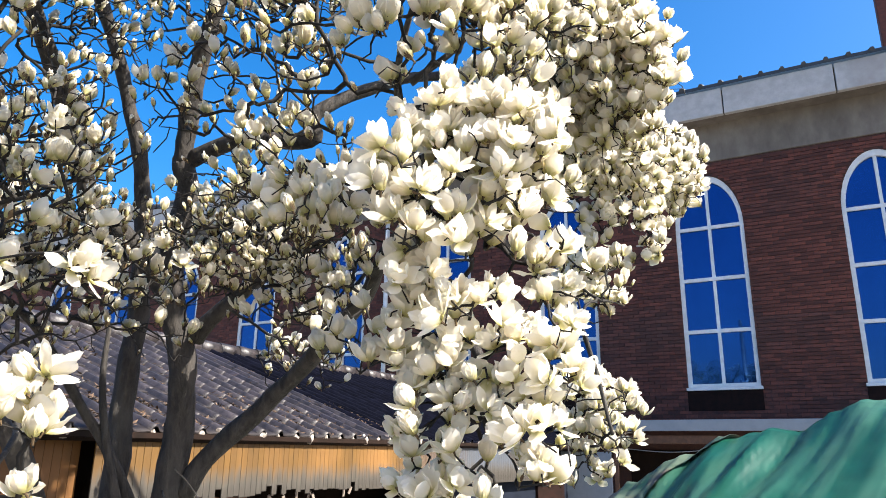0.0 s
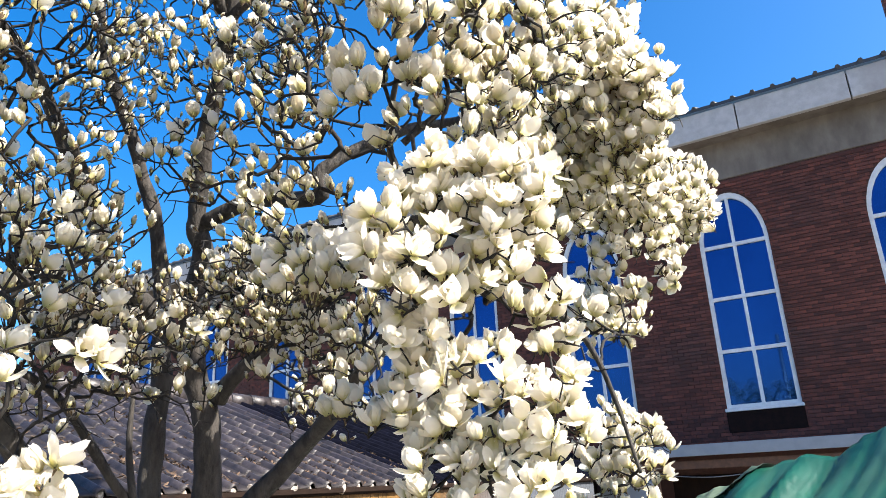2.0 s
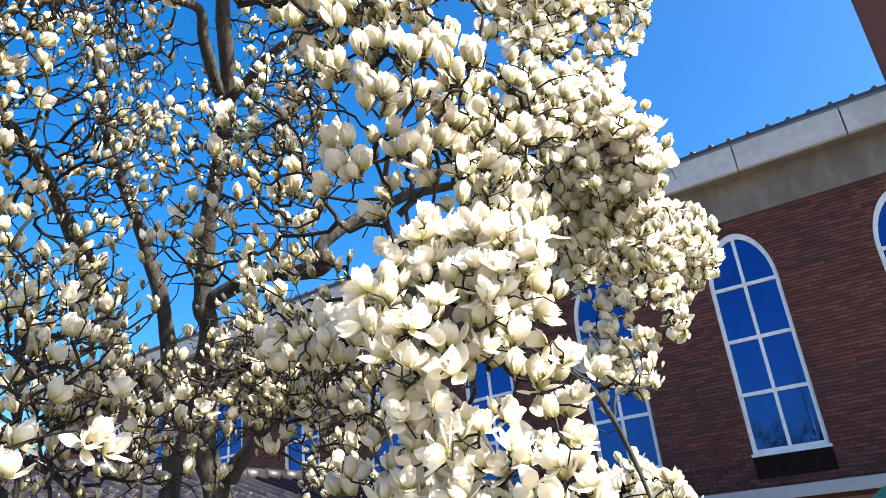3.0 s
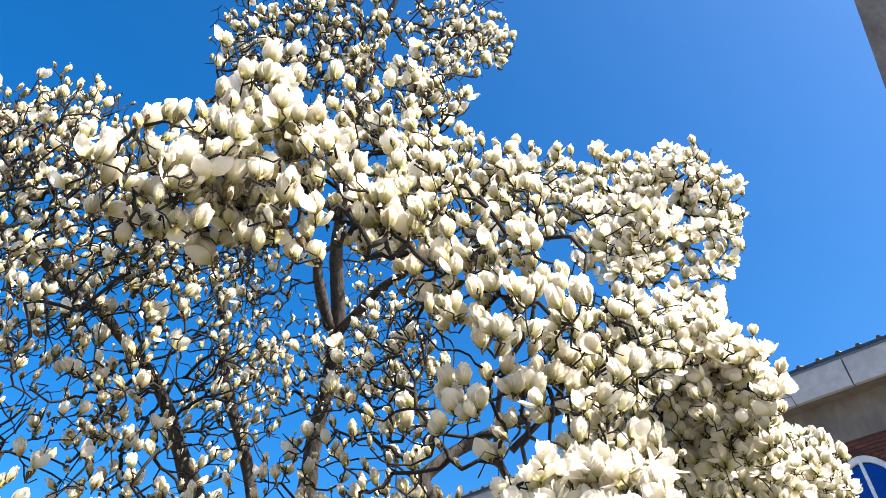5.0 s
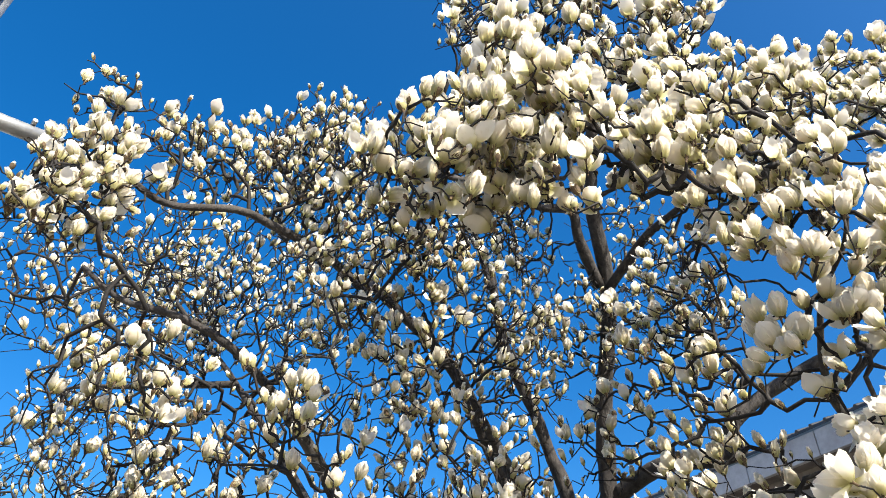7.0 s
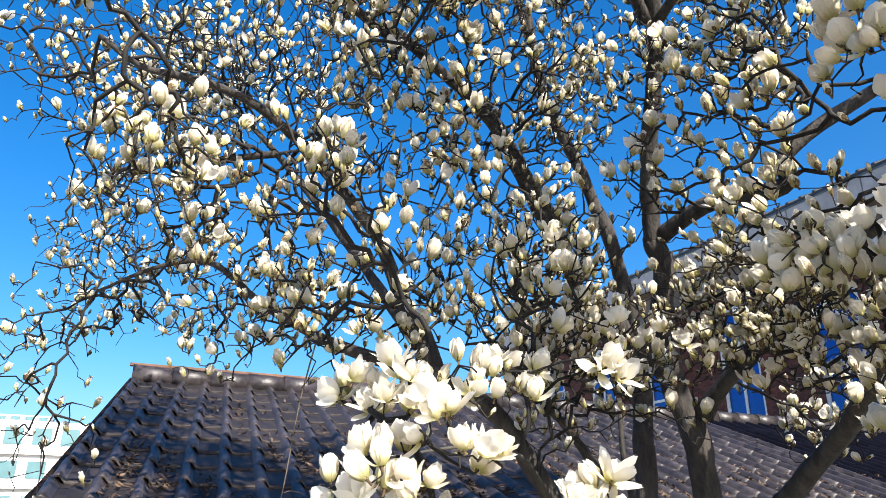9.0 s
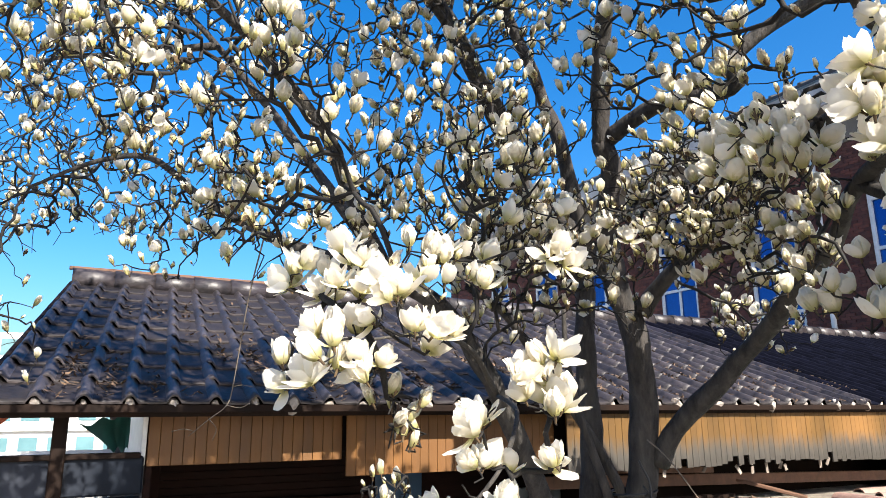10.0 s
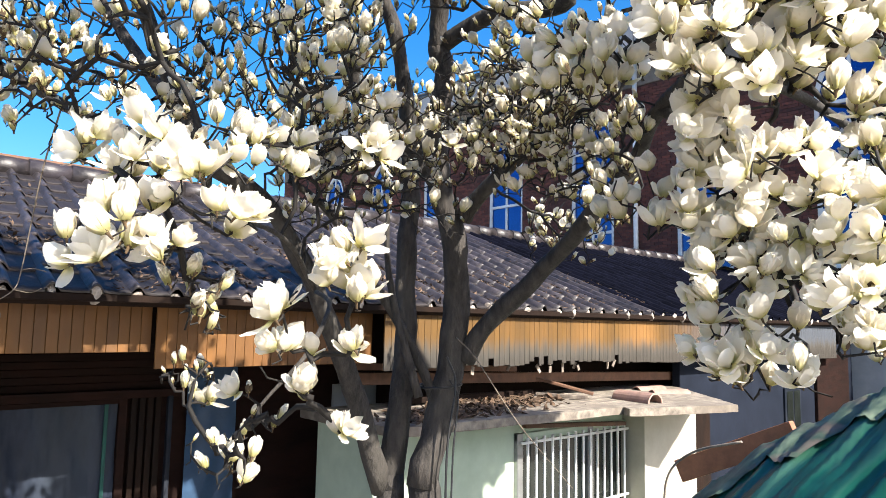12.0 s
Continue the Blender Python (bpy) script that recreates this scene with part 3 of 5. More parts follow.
# white end return of the boarding
wpart("end_panel", boxed(-6.35, -5.27, 1.27, 1.298, 2.22, 2.53, bevel=0.004), WHITE, house, "white painted end panel")
# walls below, scaled back along the camera's view to fall in the eave's shade
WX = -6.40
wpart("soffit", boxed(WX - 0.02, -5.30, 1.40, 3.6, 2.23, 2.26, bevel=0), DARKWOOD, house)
wpart("wall", boxed(-11.0, WX - 0.025, 1.41, 4.9, 0, 2.5, bevel=0), REDWOOD, house, "dark red-brown timber wall, darkened further for shade")
wpart("wall", boxed(-11.0, -5.80, 4.9, 14.6, 0, 2.5, bevel=0), DARKWOOD, house, "dark brown wall, shade put into its colour")
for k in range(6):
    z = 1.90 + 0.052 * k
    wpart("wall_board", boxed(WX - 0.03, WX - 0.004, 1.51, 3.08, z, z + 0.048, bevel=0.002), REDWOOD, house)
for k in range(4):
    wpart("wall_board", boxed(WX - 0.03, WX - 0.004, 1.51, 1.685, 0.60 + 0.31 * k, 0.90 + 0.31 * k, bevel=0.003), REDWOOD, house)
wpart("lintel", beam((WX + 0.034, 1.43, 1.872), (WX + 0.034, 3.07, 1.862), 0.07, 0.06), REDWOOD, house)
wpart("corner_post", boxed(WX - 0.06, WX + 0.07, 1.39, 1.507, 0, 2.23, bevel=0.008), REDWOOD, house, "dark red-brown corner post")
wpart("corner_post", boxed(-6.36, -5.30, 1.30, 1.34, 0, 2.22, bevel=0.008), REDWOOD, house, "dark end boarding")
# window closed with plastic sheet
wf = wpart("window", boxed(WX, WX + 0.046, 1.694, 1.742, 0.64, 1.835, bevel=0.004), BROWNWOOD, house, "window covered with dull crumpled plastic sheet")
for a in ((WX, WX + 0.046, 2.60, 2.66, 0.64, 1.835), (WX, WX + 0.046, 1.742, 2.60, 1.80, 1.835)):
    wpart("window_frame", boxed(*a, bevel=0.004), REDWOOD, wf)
bm = bmesh.new()
bmesh.ops.create_grid(bm, x_segments=44, y_segments=54, size=0.5)
for v in bm.verts:
    y, z = 1.742 + (v.co.x + 0.5) * 0.858, 0.66 + (v.co.y + 0.5) * 1.145
    fold = 0.030 * noise.noise(Vector((y * 7 + z, z * 1.6, 2))) + 0.014 * abs(noise.noise(Vector((y * 16, z * 4, 5)))) + 0.007 * noise.noise(Vector((y * 34, z * 9, 5)))
    v.co = Vector((WX + 0.02 + fold, y, z))
for f in bm.faces:
    f.smooth = True
wpart("plastic_sheet", bm, SHEET, wf, "crumpled blue-grey plastic sheet")
wpart("strip", boxed(WX + 0.052, WX + 0.060, 2.50, 2.525, 0.66, 1.80, bevel=0.001), CLOTH, wf)
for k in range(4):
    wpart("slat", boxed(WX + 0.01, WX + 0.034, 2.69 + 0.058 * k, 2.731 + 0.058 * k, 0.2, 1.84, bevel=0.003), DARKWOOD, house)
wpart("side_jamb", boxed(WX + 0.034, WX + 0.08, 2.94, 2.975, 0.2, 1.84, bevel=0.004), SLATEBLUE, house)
bm = bmesh.new()
bmesh.ops.create_grid(bm, x_segments=14, y_segments=26, size=0.5)
for v in bm.verts:
    y, z = 3.09 + (v.co.x + 0.5) * 0.40, 0.64 + (v.co.y + 0.5) * 1.40
    v.co = Vector((WX + 0.05 + 0.024 * noise.noise(Vector((y * 8, z * 3, 7))), y, z))
for f in bm.faces:
    f.smooth = True
wpart("blue_curtain", bm, BLUESHEET, house, "blue sheet hung beside the door, darkened for shade")
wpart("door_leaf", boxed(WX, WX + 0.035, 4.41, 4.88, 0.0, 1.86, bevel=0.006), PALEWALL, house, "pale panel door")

# open bay under the roof's near end
wpart("bay_post", boxed(-5.28, -5.20, 0.84, 0.91, 0, 2.52, bevel=0.006), DARKWOOD, house, "dark timber post")
wpart("bay_beam", boxed(-5.30, -5.20, 0.3, 1.30, 2.475, 2.535, bevel=0.006), DARKWOOD, house)
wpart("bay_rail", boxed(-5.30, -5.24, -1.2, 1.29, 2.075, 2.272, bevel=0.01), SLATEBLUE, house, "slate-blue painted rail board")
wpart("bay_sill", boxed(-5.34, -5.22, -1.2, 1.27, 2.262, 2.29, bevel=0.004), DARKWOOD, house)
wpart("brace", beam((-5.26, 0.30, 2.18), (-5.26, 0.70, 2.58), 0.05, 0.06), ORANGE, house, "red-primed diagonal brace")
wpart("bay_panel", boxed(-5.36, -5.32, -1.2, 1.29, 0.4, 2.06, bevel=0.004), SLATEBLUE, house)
wpart("bay_shelf", beam((-5.16, 0.1, 1.72), (-5.16, 1.22, 1.93), 0.03, 0.16), SLATEBLUE, house, "bent grey sheet-metal strip")
wpart("bay_board", boxed(-5.30, -5.27, 0.86, 0.98, 1.78, 2.06, bevel=0.004), BROWNWOOD, house)
wpart("bay_dark_panel", boxed(-5.315, -5.295, -1.2, 0.84, 1.3, 1.80, bevel=0.004), DARKWOOD, house)
cloth = bmesh.new()
bmesh.ops.create_grid(cloth, x_segments=16, y_segments=16, size=0.5)
for v in cloth.verts:
    a, b = v.co.x + 0.5, v.co.y + 0.5
    v.co = Vector((-5.45 + 0.03 * math.sin(9 * a + 3 * b), 1.22 - 0.26 * a * (0.35 + 0.65 * b), 2.30 + 0.20 * b - 0.07 * a * b + 0.015 * math.sin(14 * a)))
for f in cloth.faces:
    f.smooth = True
tagged(part("hanging_cloth", cloth, CLOTH), "dark green cloth hung in the open bay", "cloth")

# gable wall of the passage beyond the annex; dark base colours carry its shade
wpart("passage_wall", boxed(-5.35, -5.25, 8.3, 13.6, 0, 2.2, bevel=0.006), PASSAGE, house, "blue-grey rendered wall, its shade put into the colour")
wpart("passage_window_frame", boxed(-5.25, -5.22, 10.98, 11.5, 1.02, 1.62, bevel=0.005), SLATEBLUE, house)
for a in (11.03, 11.26):
    wpart("passage_pane", boxed(-5.222, -5.214, a, a + 0.19, 1.07, 1.57, bevel=0), BLACKGLASS, house)
wpart("passage_door", boxed(-5.25, -5.2, 12.05, 13.3, 0, 2.05, bevel=0.006), REDWOOD, house)

# ---- the annex with its flat concrete roof ----
annex = thing("annex", "small rendered outbuilding with a flat concrete roof and a barred window", "outbuilding", (-5, 5.5, 0))
SZ = 1.75


def slab_mesh():
    """A stepped slab, skewed to fit the camera's view, with a worn, uneven edge."""
    bm = bmesh.new()
    pts = [(-4.58, 3.72), (-4.47, 6.04), (-4.36, 5.98), (-3.99, 7.08), (-5.76, 8.75), (-5.76, 3.72)]
    dense = []
    for (ax, ay), (bx, by) in zip(pts, pts[1:] + pts[:1]):
        n = max(2, int(math.hypot(bx - ax, by - ay) / 0.09))
        for k in range(n):
            s = k / n
            j = 0.010 * noise.noise(Vector((ax + (bx - ax) * s, ay + (by - ay) * s, 0)) * 7)
            dense.append((ax + (bx - ax) * s + j, ay + (by - ay) * s + j))
    top = [bm.verts.new((x, y, SZ)) for x, y in dense]
    f = bm.faces.new(top)
    r = bmesh.ops.extrude_face_region(bm, geom=[f])
    for v in r["geom"]:
        if isinstance(v, bmesh.types.BMVert):
            v.co.z -= 0.062 + 0.008 * noise.noise(v.co * 5)
    bmesh.ops.recalc_face_normals(bm, faces=bm.faces)
    return bm


wpart("roof_slab", slab_mesh(), SLAB, annex, "stained pale concrete roof slab")
wpart("wall", boxed(-5.7, -4.98, 3.85, 5.26, 0, SZ - 0.07, bevel=0), MINT, annex, "mint green painted wall")
wpart("wall", boxed(-5.7, -4.98, 5.26, 7.2, 0, 0.72, bevel=0), MINT, annex)
wpart("wall", boxed(-5.7, -4.98, 5.26, 7.2, 1.535, SZ - 0.07, bevel=0), MINT, annex)
wpart("wall", boxed(-5.7, -4.74, 6.78, 7.71, 0, SZ - 0.075, bevel=0.004), CREAM, annex, "cream painted wall")
wpart("door_post", boxed(-5.4, -4.82, 7.72, 8.15, 0, SZ - 0.075, bevel=0.004), DARKWOOD, annex, "dark brown boarded reveal")
wpart("lintel_board", beam((-4.91, 5.3, 1.60), (-4.84, 6.6, 1.53), 0.05, 0.035), BROWNWOOD, annex, "weathered drip board")
aw = wpart("window", boxed(-5.04, -5.00, 5.28, 7.16, 0.74, 1.53, bevel=0), BLACKGLASS, annex, "dark window behind white bars")
for a in ((5.26, 5.33), (6.19, 6.27), (7.10, 7.18)):
    wpart("window_frame", boxed(-5.01, -4.94, *a, 0.72, 1.535, bevel=0.005), STEEL, aw)
wpart("window_frame", boxed(-5.01, -4.945, 5.26, 7.18, 1.47, 1.535, bevel=0.005), MINT, aw)
for k in range(17):
    y = 5.345 + 0.104 * k
    wpart("bar", boxed(-4.925, -4.907, y, y + 0.023, 0.75, 1.50, bevel=0.003), WHITE, aw)
for z in (0.85, 1.45):
    wpart("cross_bar", boxed(-4.93, -4.91, 5.28, 7.18, z, z + 0.022, bevel=0.003), WHITE, aw)


def ridge_tile(at, turn, length=0.42):
    bm = bmesh.new()
    n, rows = 10, 2
    for ri, ro in ((0.075, 0.09),):
        rings = []
        for s in (0, length):
            k = 0.92 if s == 0 else 1.0
            rings.append(([bm.verts.new((s, ro * k * math.cos(a), ro * k * math.sin(a))) for a in (math.pi * i / n for i in range(n + 1))],
                          [bm.verts.new((s, ri * k * math.cos(a), ri * k * math.sin(a))) for a in (math.pi * i / n for i in range(n + 1))]))
        (o0, i0), (o1, i1) = rings
        for k in range(n):
            bm.faces.new((o0[k], o0[k + 1], o1[k + 1], o1[k]))
            bm.faces.new((i0[k], i1[k], i1[k + 1], i0[k + 1]))
            bm.faces.new((o0[k], i0[k], i0[k + 1], o0[k + 1]))
            bm.faces.new((o1[k], o1[k + 1], i1[k + 1], i1[k]))
        for a, b, c, d in ((o0[0], o1[0], i1[0], i0[0]), (o0[n], i0[n], i1[n], o1[n])):
            bm.faces.new((a, b, c, d))
    bmesh.ops.recalc_face_normals(bm, faces=bm.faces)
    ob = part("loose_roof_tile", bm, TERRACOTTA)
    ob.matrix_world = Matrix.Translation(at) @ Euler((0, 0, radians(turn))).to_matrix().to_4x4()
    return tagged(ob, "half-round clay roof tile lying on the flat slab", "roof tile", "loose tiles on the slab")


ridge_tile((-4.90, 6.60, SZ + 0.002), -12, 0.46)
ridge_tile((-5.0, 7.32, SZ - 0.045), 62, 0.4)
ridge_tile((-5.3, 7.5, SZ - 0.045), 75, 0.36)
bm = beam((-5.5, 6.0, SZ + 0.19), (-5.0, 6.35, SZ + 0.045), 0.10, 0.025)
tagged(part("fallen_board", bm, BROWNWOOD), "broken brown board leaning down onto the slab", "board")
bm = beam((-5.35, 5.95, SZ + 0.035), (-4.95, 6.2, SZ + 0.025), 0.045, 0.03)
tagged(part("fallen_board", bm, WOODRAW), "short bleached board lying on the slab", "board")
bm = beam((-5.5, 4.4, SZ + 0.04), (-5.45, 6.0, SZ + 0.04), 0.06, 0.05)
tagged(part("fallen_board", bm, DARKWOOD), "long dark batten lying along the back of the slab", "board")

# dry leaves in drifts on the slab
bm = bmesh.new()
rng = random.Random(11)
for k in range(900):
    cx, cy, s = rng.choice(((-4.95, 4.6, 0.28), (-5.1, 5.1, 0.24), (-4.75, 4.25, 0.2), (-5.2, 5.6, 0.2)))
    p = Vector((rng.gauss(cx, s * 0.6), rng.gauss(cy, s), SZ + 0.004 + abs(rng.gauss(0, 0.014))))
    if p.x > -4.62 or p.x < -5.7 or p.y < 3.78:
        continue
    m = Matrix.Translation(p) @ Euler((rng.uniform(-0.7, 0.7), rng.uniform(-0.7, 0.7), rng.uniform(0, 6.3))).to_matrix().to_4x4()
    L, W = rng.uniform(0.03, 0.06), rng.uniform(0.012, 0.026)
    bm.faces.new([bm.verts.new(m @ Vector(q)) for q in ((-L, 0, 0.004), (0, -W, 0), (L, 0, 0.006))])
    bm.faces.new([bm.verts.new(m @ Vector(q)) for q in ((-L, 0, 0.004), (L, 0, 0.006), (0, W, 0))])
tagged(part("leaf_litter", bm, LEAFLITTER), "drift of dry brown leaves on the slab", "leaves", kind="stuff")

# ---- covered heap with the green tarpaulin ----
heap = thing("covered_heap", "tall heap covered by a wrinkled green tarpaulin", "tarpaulin", (-1, 5, 0))


def ridge_z(x):
    pts = [(-4.4, 0.62), (-3.7, 1.05), (-3.32, 1.36), (-2.76, 1.79), (-2.26, 2.07), (-1.91, 2.25), (-1.58, 2.42), (-1.28, 2.55), (-1.10, 2.56), (-0.62, 2.68), (0.2, 2.92), (2.5, 3.0)]
    for (x0, z0), (x1, z1) in zip(pts, pts[1:]):
        if x <= x1:
            s = max(0.0, (x - x0) / (x1 - x0))
            return z0 + (z1 - z0) * s
    return pts[-1][1]




def tarp_z(x, y):
    """Height of the sheet over the heap, with its long folds."""
    d = 5.2 - y
    z = ridge_z(x + 0.15 * d) - (0.62 * d if d > 0 else 0.9 * -d) - 0.05 * d * d
    z += 0.030 * noise.noise(Vector((x * 2.2 + y * 1.4, y * 0.7 - x * 0.4, 3))) + 0.022 * abs(noise.noise(Vector((x * 5 - y * 3.4, y * 1.1 + x, 9))))
    z += 0.085 * (0.42 - abs(noise.noise(Vector((x * 3.9 - y * 2.4, y * 0.8, 2))))) + 0.045 * (0.45 - abs(noise.noise(Vector((x * 9 - y * 5.6, y * 1.7, 8)))))
    return z + 0.006 * noise.noise(Vector((x * 13 - y * 9, y * 6, 4)))


bm = bmesh.new()
NX, NY = 190, 120
grid = []
for i in range(NX + 1):
    x = -4.3 + 5.8 * i / NX
    grid.append([bm.verts.new((x, 6.6 - 2.9 * j / NY, max(0.02, tarp_z(x, 6.6 - 2.9 * j / NY)))) for j in range(NY + 1)])
for i in range(NX):
    for j in range(NY):
        f = bm.faces.new((grid[i][j], grid[i + 1][j], grid[i + 1][j + 1], grid[i][j + 1]))
        f.smooth = True
wpart("tarpaulin", bm, CREASED, heap, "glossy green tarpaulin with long folds")
# second, faded sheet along the lower end of the crest
bm = bmesh.new()
cols = []
for i in range(91):
    x = -4.0 + 2.75 * i / 90
    wide = 0.36 * min(1.0, (1 - i / 90) * 3 + 0.12) * (1 + 0.35 * noise.noise(Vector((x * 4, 0, 5))))
    col = []
    for j in range(17):
        s = j / 16
        y = 5.30 - wide * s
        z = tarp_z(x, y) + 0.016 + 0.022 * abs(noise.noise(Vector((x * 7, y * 5, 1)))) + 0.010 * noise.noise(Vector((x * 17, y * 14, 6)))
        col.append(bm.verts.new((x, y, z)))
    cols.append(col)
for i in range(90):
    for j in range(16):
        bm.faces.new((cols[i][j], cols[i + 1][j], cols[i + 1][j + 1], cols[i][j + 1])).smooth = True
wpart("tarpaulin_hem", bm, TARPEDGE, heap, "crumpled faded camouflage hem")
wpart("channel", beam((-3.64, 5.5, 1.43), (-2.85, 5.5, 1.79), 0.06, 0.15), BEAMRUST, heap, "rust-brown metal channel")
tagged(part("rope", tubed(smooth_line([(-3.68, 5.35, 1.0), (-3.64, 5.33, 1.40), (-3.45, 5.33, 1.60), (-3.1, 5.3, 1.72)], 8), 0.008, 6), WOODRAW), "pale rope over the channel", "rope")

# ---- neighbours and distance ----
hall = thing("far_hall", "pale gabled hall beyond the house", "building", (-60, 3, 0))
bm = extrude_outline([(-60, -4.8, 0), (-60, -4.8, 2.8), (-60, -0.6, 10.0), (-60, 12, 10.0), (-60, 12, 0)], (-1, 0, 0), 14)
wpart("gable_wall", bm, PALEROOF, hall, "pale cladding")
wpart("verge", beam((-59.9, -4.95, 2.75), (-59.9, -0.55, 10.2), 0.4, 0.3), WHITE, hall)


def block(name, label, x, y0, y1, h, floors, cols, wall, at_z=0.0):
    b = thing(name, label, "building", (x, (y0 + y1) / 2, 0))
    wpart("wall", boxed(x - 12, x, y0, y1, at_z, h, bevel=0), wall, b)
    fh, cw = (h - at_z) / floors, (y1 - y0) / cols
    for i in range(floors):
        for j in range(cols):
            ya, za = y0 + cw * (j + 0.18), at_z + fh * (i + 0.3)
            w = wpart("window", boxed(x, x + 0.05, ya, ya + cw * 0.64, za, za + fh * 0.5, bevel=0), APTGLASS, b)
        wpart("balcony_edge", boxed(x, x + 0.25, y0, y1, at_z + fh * i, at_z + fh * (i + 0.16), bevel=0), WHITE, b)
    return b


block("apartment_tower", "distant white apartment tower", -240, -42, -20.5, 29, 14, 6, APT)
block("apartment_house", "white low block with green balcony glass", -50, -9, 7.5, 7.6, 4, 11, APT)
fence = thing("mesh_fence", "pale wire fence behind the open bay", "fence", (-12, 0, 0))
for k in range(30):
    wpart("picket", boxed(-9.6, -9.58, -1.5 + 0.12 * k, -1.47 + 0.12 * k, 1.0, 2.14, bevel=0), WHITE, fence)
wpart("rail", boxed(-9.6, -9.57, -1.6, 2.2, 2.12, 2.16, bevel=0), WHITE, fence)

# lamp post beside the crown
lamp = thing("lamp_post", "galvanised steel lamp post with a bracket arm and cable", "lamp post", (-3.79, -0.37, 0))
wpart("pole", tubed([(-3.79, -0.37, 0), (-3.79, -0.37, 7.5)], [0.075, 0.055], 16), GALV, lamp)
wpart("arm", tubed([(-3.79, -0.37, 5.02), (-3.915, 0.19, 5.09)], 0.042, 14), GALV, lamp)
wpart("end_cap", tubed([(-3.9148, 0.189, 5.0899), (-3.9168, 0.198, 5.091)], 0.036, 14), STEEL, lamp)
wpart("bolt", tubed([(-3.875, 0.05, 5.11), (-3.83, 0.06, 5.12)], 0.012, 8), STEEL, lamp)
wpart("collar", tubed([(-3.79, -0.37, 4.93), (-3.79, -0.37, 5.11)], 0.078, 16), GALV, lamp)
wpart("cable", tubed(smooth_line([(-3.715, -0.35, 4.0), (-3.712, -0.33, 5.5), (-3.725, -0.34, 7.4)], 6), 0.009, 6), CABLE, lamp)

# ---- the magnolia ----
tree = thing("magnolia_tree", "old white magnolia in full bloom, many-stemmed with dark crooked boughs", "tree", (-3.98, 3.55, 0))
TREE_AT = np.array(tree.location)
rng = random.Random(21)
nodes, parents, radius = [], [], []      # skeleton on which the twigs grow


def limb(name, r0, r1, *pts):
    """A stem or bough through the given places, with uneven girth, joined to what it grows from."""
    line = smooth_line(pts, 6)
    out, k = [], len(line) - 1
    for i, p in enumerate(line):
        wob = 0.35 * (r0 + (r1 - r0) * i / k)
        out.append(p + wob * Vector((noise.noise(p * 4), noise.noise(p * 4 + Vector((9, 0, 0))), noise.noise(p * 4 + Vector((0, 9, 0))))))
    radii = [(r0 + (r1 - r0) * (i / k) ** 0.8) * (1 + 0.13 * noise.noise(p * 6)) for i, p in enumerate(out)]
    bm = tubed(out, radii, 12 if r0 > 0.04 else 8)
    for v in bm.verts:
        v.co += 0.10 * r0 * Vector((noise.noise(v.co * 14), noise.noise(v.co * 14 + Vector((5, 0, 0))), 0))
    wpart(name, bm, BARK, tree)
    first = len(nodes)
    for i, p in enumerate(out):
        nodes.append(p)
        parents.append(-1 if i == 0 else first + i - 1)
        radius.append(radii[i])


limb("trunk", 0.15, 0.10, (-4.04, 3.40, -0.02), (-4.02, 3.41, 0.53), (-3.99, 3.42, 1.08))
limb("trunk", 0.10, 0.086, (-4.02, 3.41, 0.58), (-3.97, 3.45, 1.23), (-3.97, 3.45, 1.58))
limb("trunk", 0.09, 0.076, (-4.04, 3.39, 0.53), (-4.15, 3.37, 1.13), (-4.17, 3.37, 1.58))
limb("stem", 0.086, 0.012, (-3.97, 3.43, 1.54), (-3.90, 3.58, 2.26), (-3.88, 3.57, 2.76), (-3.90, 3.48, 3.14), (-3.86, 3.40, 3.45), (-3.76, 3.35, 3.74), (-3.76, 3.30, 3.89), (-3.73, 3.28, 3.94), (-3.55, 3.17, 4.30), (-3.22, 2.99, 4.79), (-3.06, 2.82, 5.05), (-2.95, 2.72, 5.20), (-2.72, 2.58, 5.47), (-2.54, 2.45, 5.65), (-2.39, 2.34, 5.76), (-2.25, 2.30, 5.90), (-2.11, 2.27, 6.03), (-1.91, 2.25, 6.23))
limb("bough", 0.035, 0.01, (-3.21, 2.93, 4.81), (-3.11, 2.74, 4.98), (-3.02, 2.63, 5.07), (-3.02, 2.42, 5.00), (-2.87, 2.14, 4.86), (-2.63, 1.79, 4.54), (-2.48, 1.56, 4.35))
limb("bough", 0.03, 0.01, (-3.18, 2.97, 4.80), (-2.92, 2.96, 4.89), (-2.72, 2.91, 4.86), (-2.38, 2.81, 4.75), (-2.05, 2.65, 4.50))
limb("bough", 0.05, 0.014, (-3.71, 3.32, 3.91), (-3.41, 3.35, 3.98), (-3.01, 3.43, 3.92), (-2.95, 3.41, 4.04), (-2.71, 3.71, 4.30), (-2.51, 4.01, 4.44), (-2.27, 4.40, 4.61), (-2.10, 4.68, 4.43), (-1.90, 4.91, 4.33))
limb("bough", 0.050, 0.018, (-3.83, 3.58, 3.01), (-3.54, 3.58, 3.22), (-3.19, 3.55, 3.36), (-2.82, 3.39, 3.43), (-2.50, 3.14, 3.43), (-1.91, 2.77, 3.37))
limb("bough", 0.060, 0.02, (-3.85, 3.63, 2.22), (-3.66, 3.68, 2.47), (-3.30, 3.70, 2.74), (-2.93, 3.60, 2.97), (-2.66, 3.48, 3.11), (-2.40, 3.27, 3.25), (-2.05, 3.01, 3.24), (-1.71, 2.82, 3.07))
limb("bough", 0.028, 0.01, (-2.40, 3.27, 3.25), (-2.05, 3.09, 2.99), (-1.81, 2.92, 2.69), (-1.70, 2.88, 2.53))
